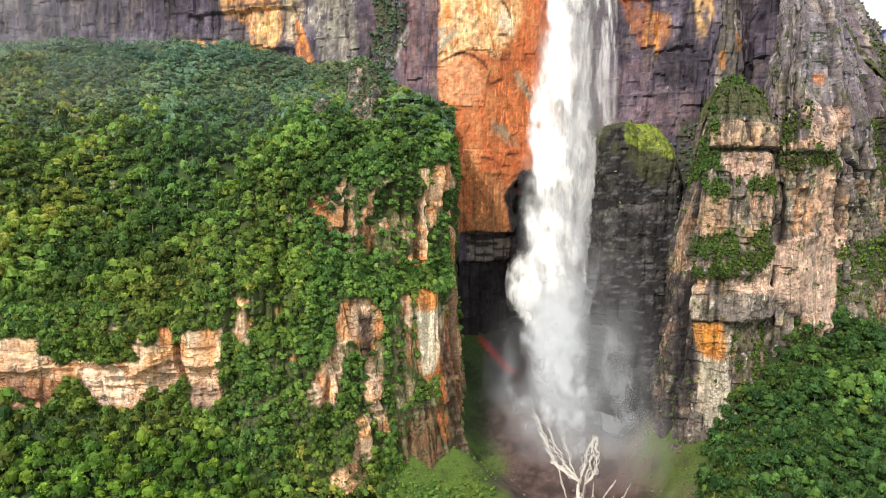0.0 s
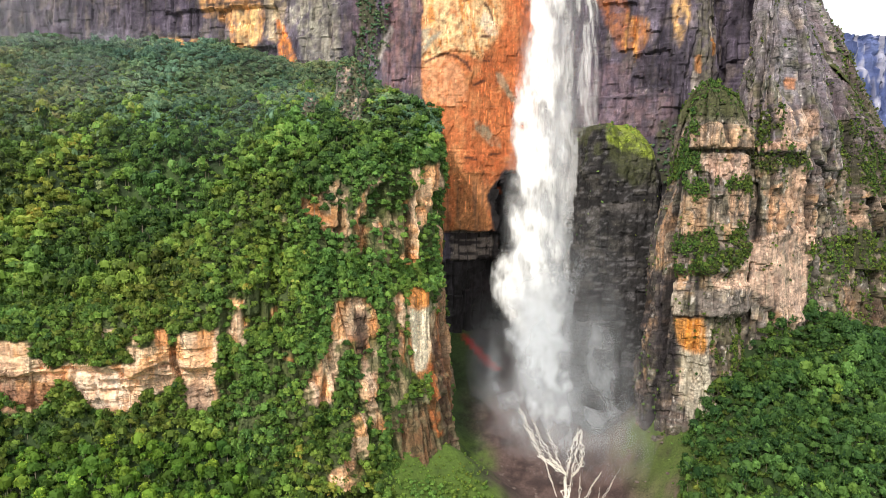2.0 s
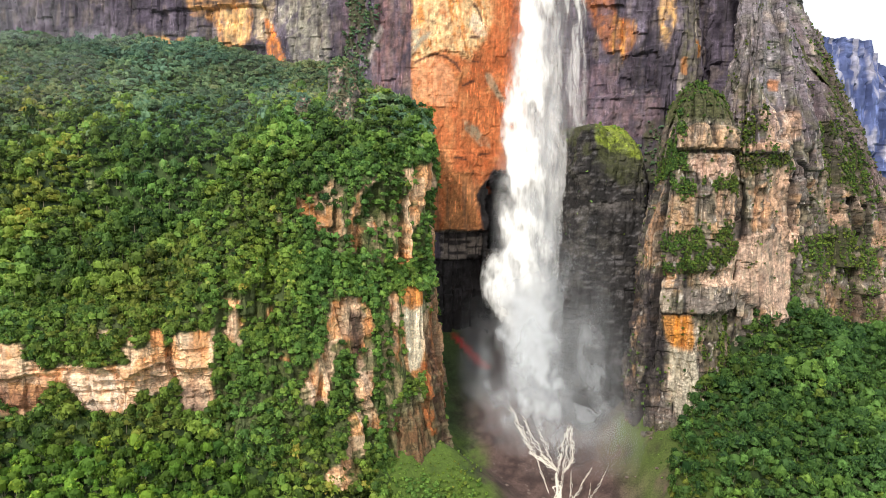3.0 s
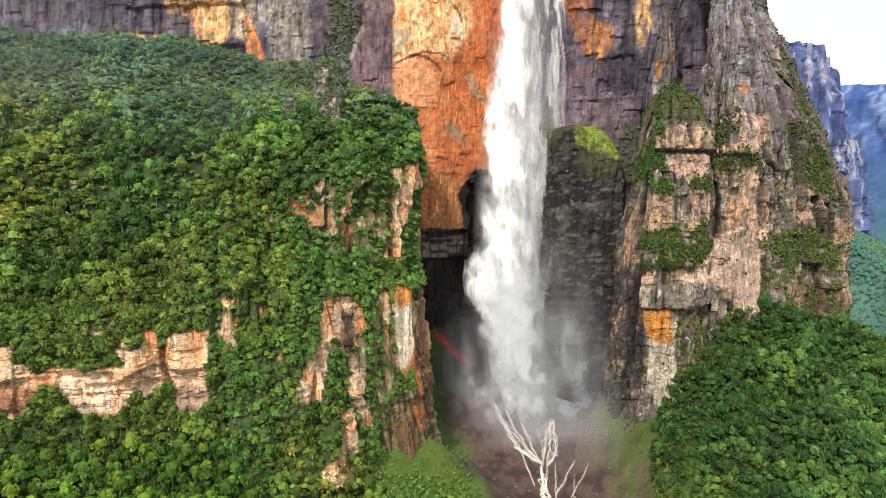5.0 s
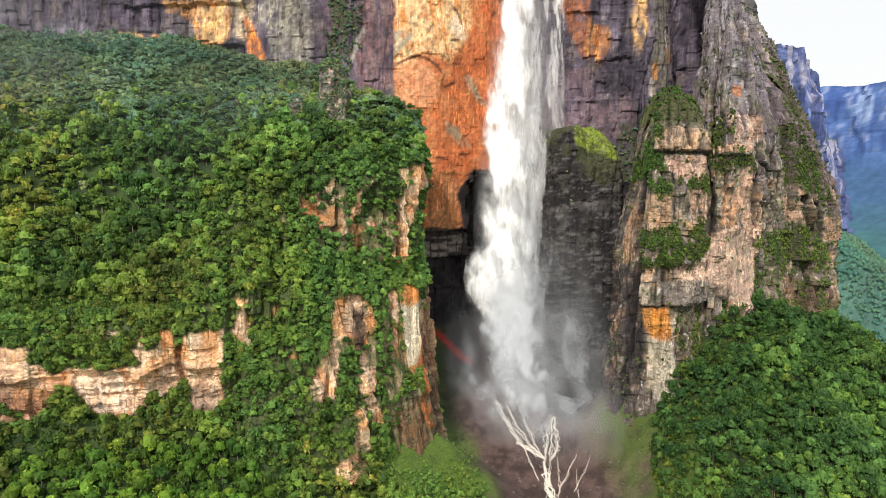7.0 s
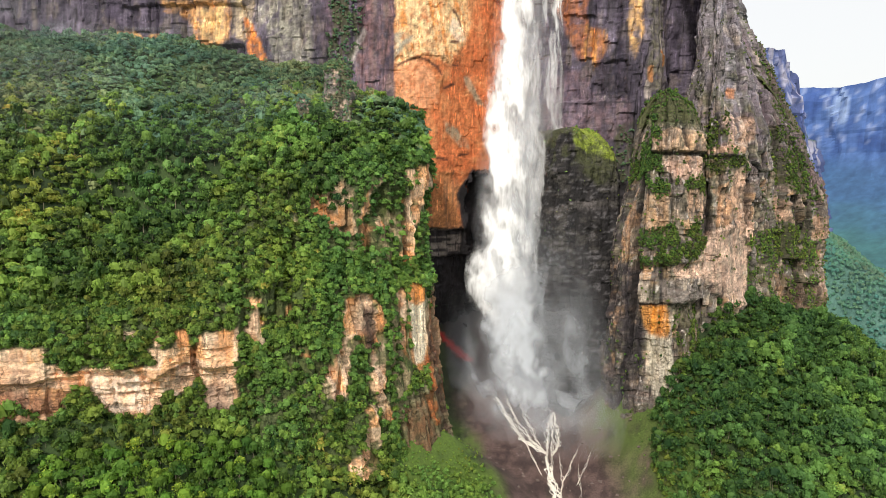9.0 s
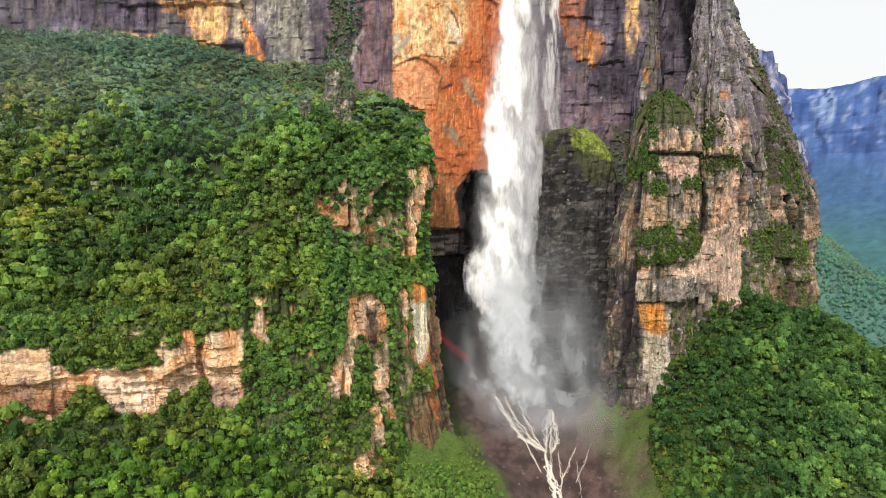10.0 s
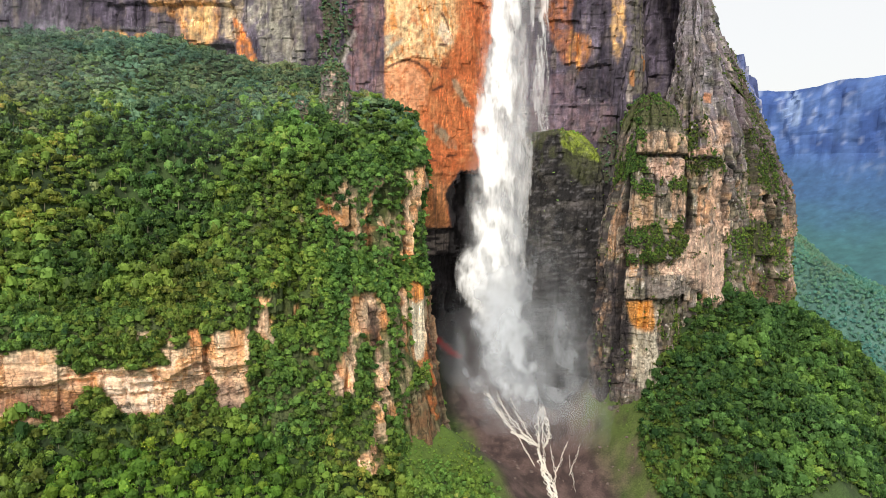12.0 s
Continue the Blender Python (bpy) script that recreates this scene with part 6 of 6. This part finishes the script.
XP, XS, XZ, Xsteep, Xn = loft(MASSIF, massif_profile, 6.5, lambda S, X, Y, Z: 3.6 * rock_relief(S / 3.6, Z / 3.0, 930, 5, 3, 1, 1, 9), 30.0)
# blue of the distance haze is painted into the massif's rock
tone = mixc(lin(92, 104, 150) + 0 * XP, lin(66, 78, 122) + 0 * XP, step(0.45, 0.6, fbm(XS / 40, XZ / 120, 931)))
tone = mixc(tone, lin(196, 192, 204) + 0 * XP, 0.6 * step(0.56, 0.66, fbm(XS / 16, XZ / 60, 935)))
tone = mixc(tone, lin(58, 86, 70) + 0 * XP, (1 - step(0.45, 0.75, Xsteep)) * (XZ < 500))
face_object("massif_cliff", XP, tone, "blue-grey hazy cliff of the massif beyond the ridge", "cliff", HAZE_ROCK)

FAR = [(600, 3750), (1400, 3350), (2019, 2961), (2299, 2601), (2485, 2264), (2727, 1770), (3100, 1200), (3500, 400)]


def far_profile(s, q):
    x = q[:, 0]
    top = np.interp(x, [1400, 2019, 2299, 2485, 2727, 3300], [820, 806, 792, 838, 860, 880]) + 30 * (fbm(s / 120, 0 * s, 957) - 0.5)
    return [-1300, -800, -430, -210, -90, -20, 14, 50, 260, 800], [-150, -20, 130, 260, 370, 480, top - 70, top, top + 20, top + 30]


def chute(X, Z, more):
    """A funnel cut into the rim, where a fall comes down after rain."""
    half = 5 + more + 0.15 * (Z - 620)
    return step(0, 6, half - np.abs(X - 2306)) * step(600, 625, Z)


def far_relief(S, X, Y, Z):
    return 5 * rock_relief(S / 7, Z / 4, 950, 1.2, 0.7, 0.3, 0.3, 3, 27, 9, 0.8) * (0.15 + 0.85 * step(330, 520, Z)) - 24 * chute(X, Z, 0)


FP, FS, FZ, Fsteep, Fn = loft(FAR, far_profile, 17.0, far_relief, 120.0)
# rock and wood alike are tinted blue for the haze between
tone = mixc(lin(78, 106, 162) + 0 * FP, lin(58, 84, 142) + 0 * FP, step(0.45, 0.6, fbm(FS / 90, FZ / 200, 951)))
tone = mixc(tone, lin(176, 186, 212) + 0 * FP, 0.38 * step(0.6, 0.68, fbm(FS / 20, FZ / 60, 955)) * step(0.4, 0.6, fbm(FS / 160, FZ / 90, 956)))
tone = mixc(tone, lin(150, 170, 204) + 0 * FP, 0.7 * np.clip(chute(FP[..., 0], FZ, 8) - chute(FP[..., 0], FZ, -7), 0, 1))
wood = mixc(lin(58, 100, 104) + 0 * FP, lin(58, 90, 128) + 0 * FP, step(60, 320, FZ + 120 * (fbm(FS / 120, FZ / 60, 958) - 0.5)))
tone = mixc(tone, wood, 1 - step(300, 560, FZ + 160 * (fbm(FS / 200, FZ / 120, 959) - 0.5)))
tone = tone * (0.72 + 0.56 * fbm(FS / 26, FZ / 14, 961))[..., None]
face_object("backdrop", FP, tone, "distant blue hazy table mountain with sheer walls", "mountain", FAR_HAZE_ROCK)


# ---------------------------------------------------------------- stream on the scree
stream = tagged(new("stream"), "braided white stream tumbling down the brown scree", "stream")


def strand(points, width, wiggle, seed):
    """A ribbon of foaming water that follows the ground."""
    r = np.random.default_rng(seed)
    s, q, n = plan_curve(points, 1.0, 9.0)
    w = wiggle * ((fbm(s / 9, 0 * s + seed, seed, 3) - 0.5) * 4.0 + (fbm(s / 2.6, 0 * s - seed, seed + 5, 3) - 0.5) * 1.6) * np.sin(np.linspace(0, math.pi, len(s))) ** 0.5
    q = q + n * w[:, None]
    half = 0.5 * width * (0.05 + 3.4 * np.maximum(0, fbm(s / 3.2, 0 * s + 3.7, seed + 40, 3) - 0.36)) * np.clip(np.sin(np.linspace(0.05, math.pi - 0.02, len(s))) * 3, 0.15, 1)
    rows = []
    for k, lift in ((-1, -0.6), (-0.5, 0.7), (0, 1.0), (0.5, 0.7), (1, -0.6)):
        e = q + n * (half * k)[:, None]
        rows.append(np.c_[e, land(e[:, 0], e[:, 1]) + lift + 0.4 * (fbm(s / 2.5, 0 * s + k, seed + 60, 2) - 0.5)])
    P = np.stack(rows, 1)
    return part("strand", mesh_of("strand", P.reshape(-1, 3), grid_faces(*P.shape[:2]), (), [FOAM]), stream)


LINES = [([(107, 716), (112, 696), (114, 678), (117, 658), (122, 643), (132, 633), (141, 623)], 1.3, 6, 2.2), ([(138, 709), (135, 687), (135, 667), (138, 651), (138, 636), (142, 622)], 0.8, 4, 2.0),
         ([(122, 708), (122, 688), (124, 668), (130, 648), (138, 630)], 0.7, 4, 2.2), ([(172, 682), (160, 664), (153, 650), (146, 634), (143, 621)], 1.5, 5, 1.6),
         ([(172, 682), (168, 663), (165, 648), (159, 632), (147, 620)], 1.5, 5, 1.6), ([(170, 684), (164, 664), (159, 648), (152, 634), (146, 618)], 1.3, 4, 2.0),
         ([(142, 626), (137, 606), (132, 586), (131, 572), (129, 560), (124, 530), (118, 470)], 2.4, 8, 1.7), ([(148, 622), (141, 606), (137, 588), (135, 572), (132, 556), (127, 525), (122, 470)], 1.7, 5, 2.0),
         ([(157, 624), (150, 601), (145, 581), (136, 566), (131, 545)], 0.7, 3, 1.6), ([(121, 646), (125, 626), (124, 610), (126, 594)], 0.7, 3, 1.4),
         ([(179, 624), (167, 611), (156, 596), (147, 588), (139, 570)], 0.6, 3, 1.4), ([(192, 618), (178, 601), (166, 587), (158, 577)], 0.5, 2, 1.6), ([(172, 606), (165, 588), (160, 570), (156, 556)], 0.45, 2, 1.4)]
for k, (line, wide, count, wander) in enumerate(LINES):
    for j in range(count):
        strand(line, wide * (0.9 if j == 0 else 0.5), wander * (0.6 + 0.3 * j), 1000 + 10 * k + j)

# ---------------------------------------------------------------- boulders on the scree
def boulder_mesh(k):
    r = np.random.default_rng(1200 + k)
    bm = bmesh.new()
    bmesh.ops.create_icosphere(bm, subdivisions=2, radius=1.0)
    for v in bm.verts:
        d = v.co.normalized()
        v.co = d * (0.75 + 0.4 * noise.noise(d * 1.6 + Vector((k * 7.1, 0, 0))))
        v.co = Vector([round(c * 3.2) / 3.2 * 0.6 + c * 0.4 for c in v.co])
        v.co.z *= 0.7
    me = bpy.data.meshes.new("boulder")
    bm.to_mesh(me)
    bm.free()
    me.materials.append(BOULDER)
    return me


BOULDERS = [boulder_mesh(k) for k in range(6)]
for n in range(190):
    x, y = rng.normal(150, 45), rng.uniform(560, 730)
    if not 70 < x < 240:
        continue
    ob = tagged(new("boulder", BOULDERS[n % 6]), "rough brown sandstone boulder lying on the scree", "boulder", "boulders on the scree")
    r = 0.6 + 1.9 * rng.uniform(0, 1) ** 3
    ob.matrix_basis = Matrix.LocRotScale((x, y, float(land(np.array([x]), np.array([y]))[0]) + 0.2 * r), Euler((0, 0, rng.uniform(0, 6))), (r * rng.uniform(0.9, 1.5), r, r))

# ---------------------------------------------------------------- mist
def ground_mist(x0, x1, y0, y1, rise, cover, seed):
    """Spray that rolls down over the scree and thins out."""
    u, w = np.linspace(0, 1, 60), np.linspace(0, 1, 50)
    U, W = np.meshgrid(u, w, indexing="ij")
    X = x0 + (x1 - x0) * U + 10 * (fbm(U * 5, W * 4, seed) - 0.5)
    Y = y0 + (y1 - y0) * step(0, 0.75, W) + 16 * (fbm(U * 6, W * 6, seed + 1) - 0.5)
    Z = land(X, Y) + 10 + 10 * W + rise * np.maximum(0, W - 0.3) ** 1.5 + 8 * fbm(U * 7, W * 7, seed + 2)
    C = np.clip(cover * step(0, 0.4, W) * np.clip((1 - W) / 0.5, 0, 1) * np.sin(U * math.pi) ** 0.8 * (0.25 + 1.2 * step(0.3, 0.65, fbm(U * 5, W * 4, seed + 3))), 0, 1)
    me = mesh_of("mist_bank", np.stack([X, Y, Z], -1).reshape(-1, 3), grid_faces(*U.shape), [("cover", "FLOAT", C.ravel())], [MIST])
    me.polygons.foreach_set("use_smooth", np.ones(len(me.polygons), bool))
    return tagged(new("mist_bank", me), "thin white spray drifting over the scree", "mist", kind="stuff")


ground_mist(46, 232, 630, 745, 140, 0.36, 1401)


def hanging_cloud(x0, x1, y, z0, z1, cover, seed):
    """A thin shred of cloud in front of the wall."""
    U, W = np.meshgrid(np.linspace(0, 1, 70), np.linspace(0, 1, 40), indexing="ij")
    X, Z = x0 + (x1 - x0) * U, z0 + (z1 - z0) * W
    Y = y + 20 * (fbm(U * 5, W * 3, seed) - 0.5) - 30 * U
    C = np.clip(cover * step(0, 0.25, U) * (1 - step(0.45, 1.0, U)) * step(0, 0.35, W) * (1 - step(0.8, 1.0, W)) * (0.3 + 1.1 * step(0.3, 0.65, fbm(U * 6, W * 4, seed + 3))), 0, 1)
    me = mesh_of("cloud_shred", np.stack([X, Y, Z], -1).reshape(-1, 3), grid_faces(*U.shape), [("cover", "FLOAT", C.ravel())], [MIST])
    me.polygons.foreach_set("use_smooth", np.ones(len(me.polygons), bool))
    return tagged(new("cloud_shred", me), "thin grey shred of cloud hanging before the wall", "cloud", kind="stuff")


hanging_cloud(-760, -300, 862, 440, 600, 0.07, 1421)


def slope_haze(x0, x1, y0, y1, lift, cover, seed):
    """Thin damp haze lying over the treetops high on the slope."""
    U, W = np.meshgrid(np.linspace(0, 1, 90), np.linspace(0, 1, 50), indexing="ij")
    X, Y = x0 + (x1 - x0) * U, y0 + (y1 - y0) * W
    Z = cap(X, Y) + lift + 10 * (fbm(U * 7, W * 5, seed) - 0.5)
    C = np.clip(cover * step(0, 0.12, U) * (1 - step(0.8, 1.0, U)) * step(0, 0.4, W) * (1 - step(0.85, 1.0, W)) * (0.5 + step(0.3, 0.65, fbm(U * 5, W * 4, seed + 3))), 0, 1)
    me = mesh_of("haze_layer", np.stack([X, Y, Z], -1).reshape(-1, 3), grid_faces(*U.shape), [("cover", "FLOAT", C.ravel())], [MIST])
    me.polygons.foreach_set("use_smooth", np.ones(len(me.polygons), bool))
    return tagged(new("haze_layer", me), "faint bluish haze over the treetops of the slope", "haze", kind="stuff")


slope_haze(-640, -10, 580, 860, 24, 0.032, 1431)
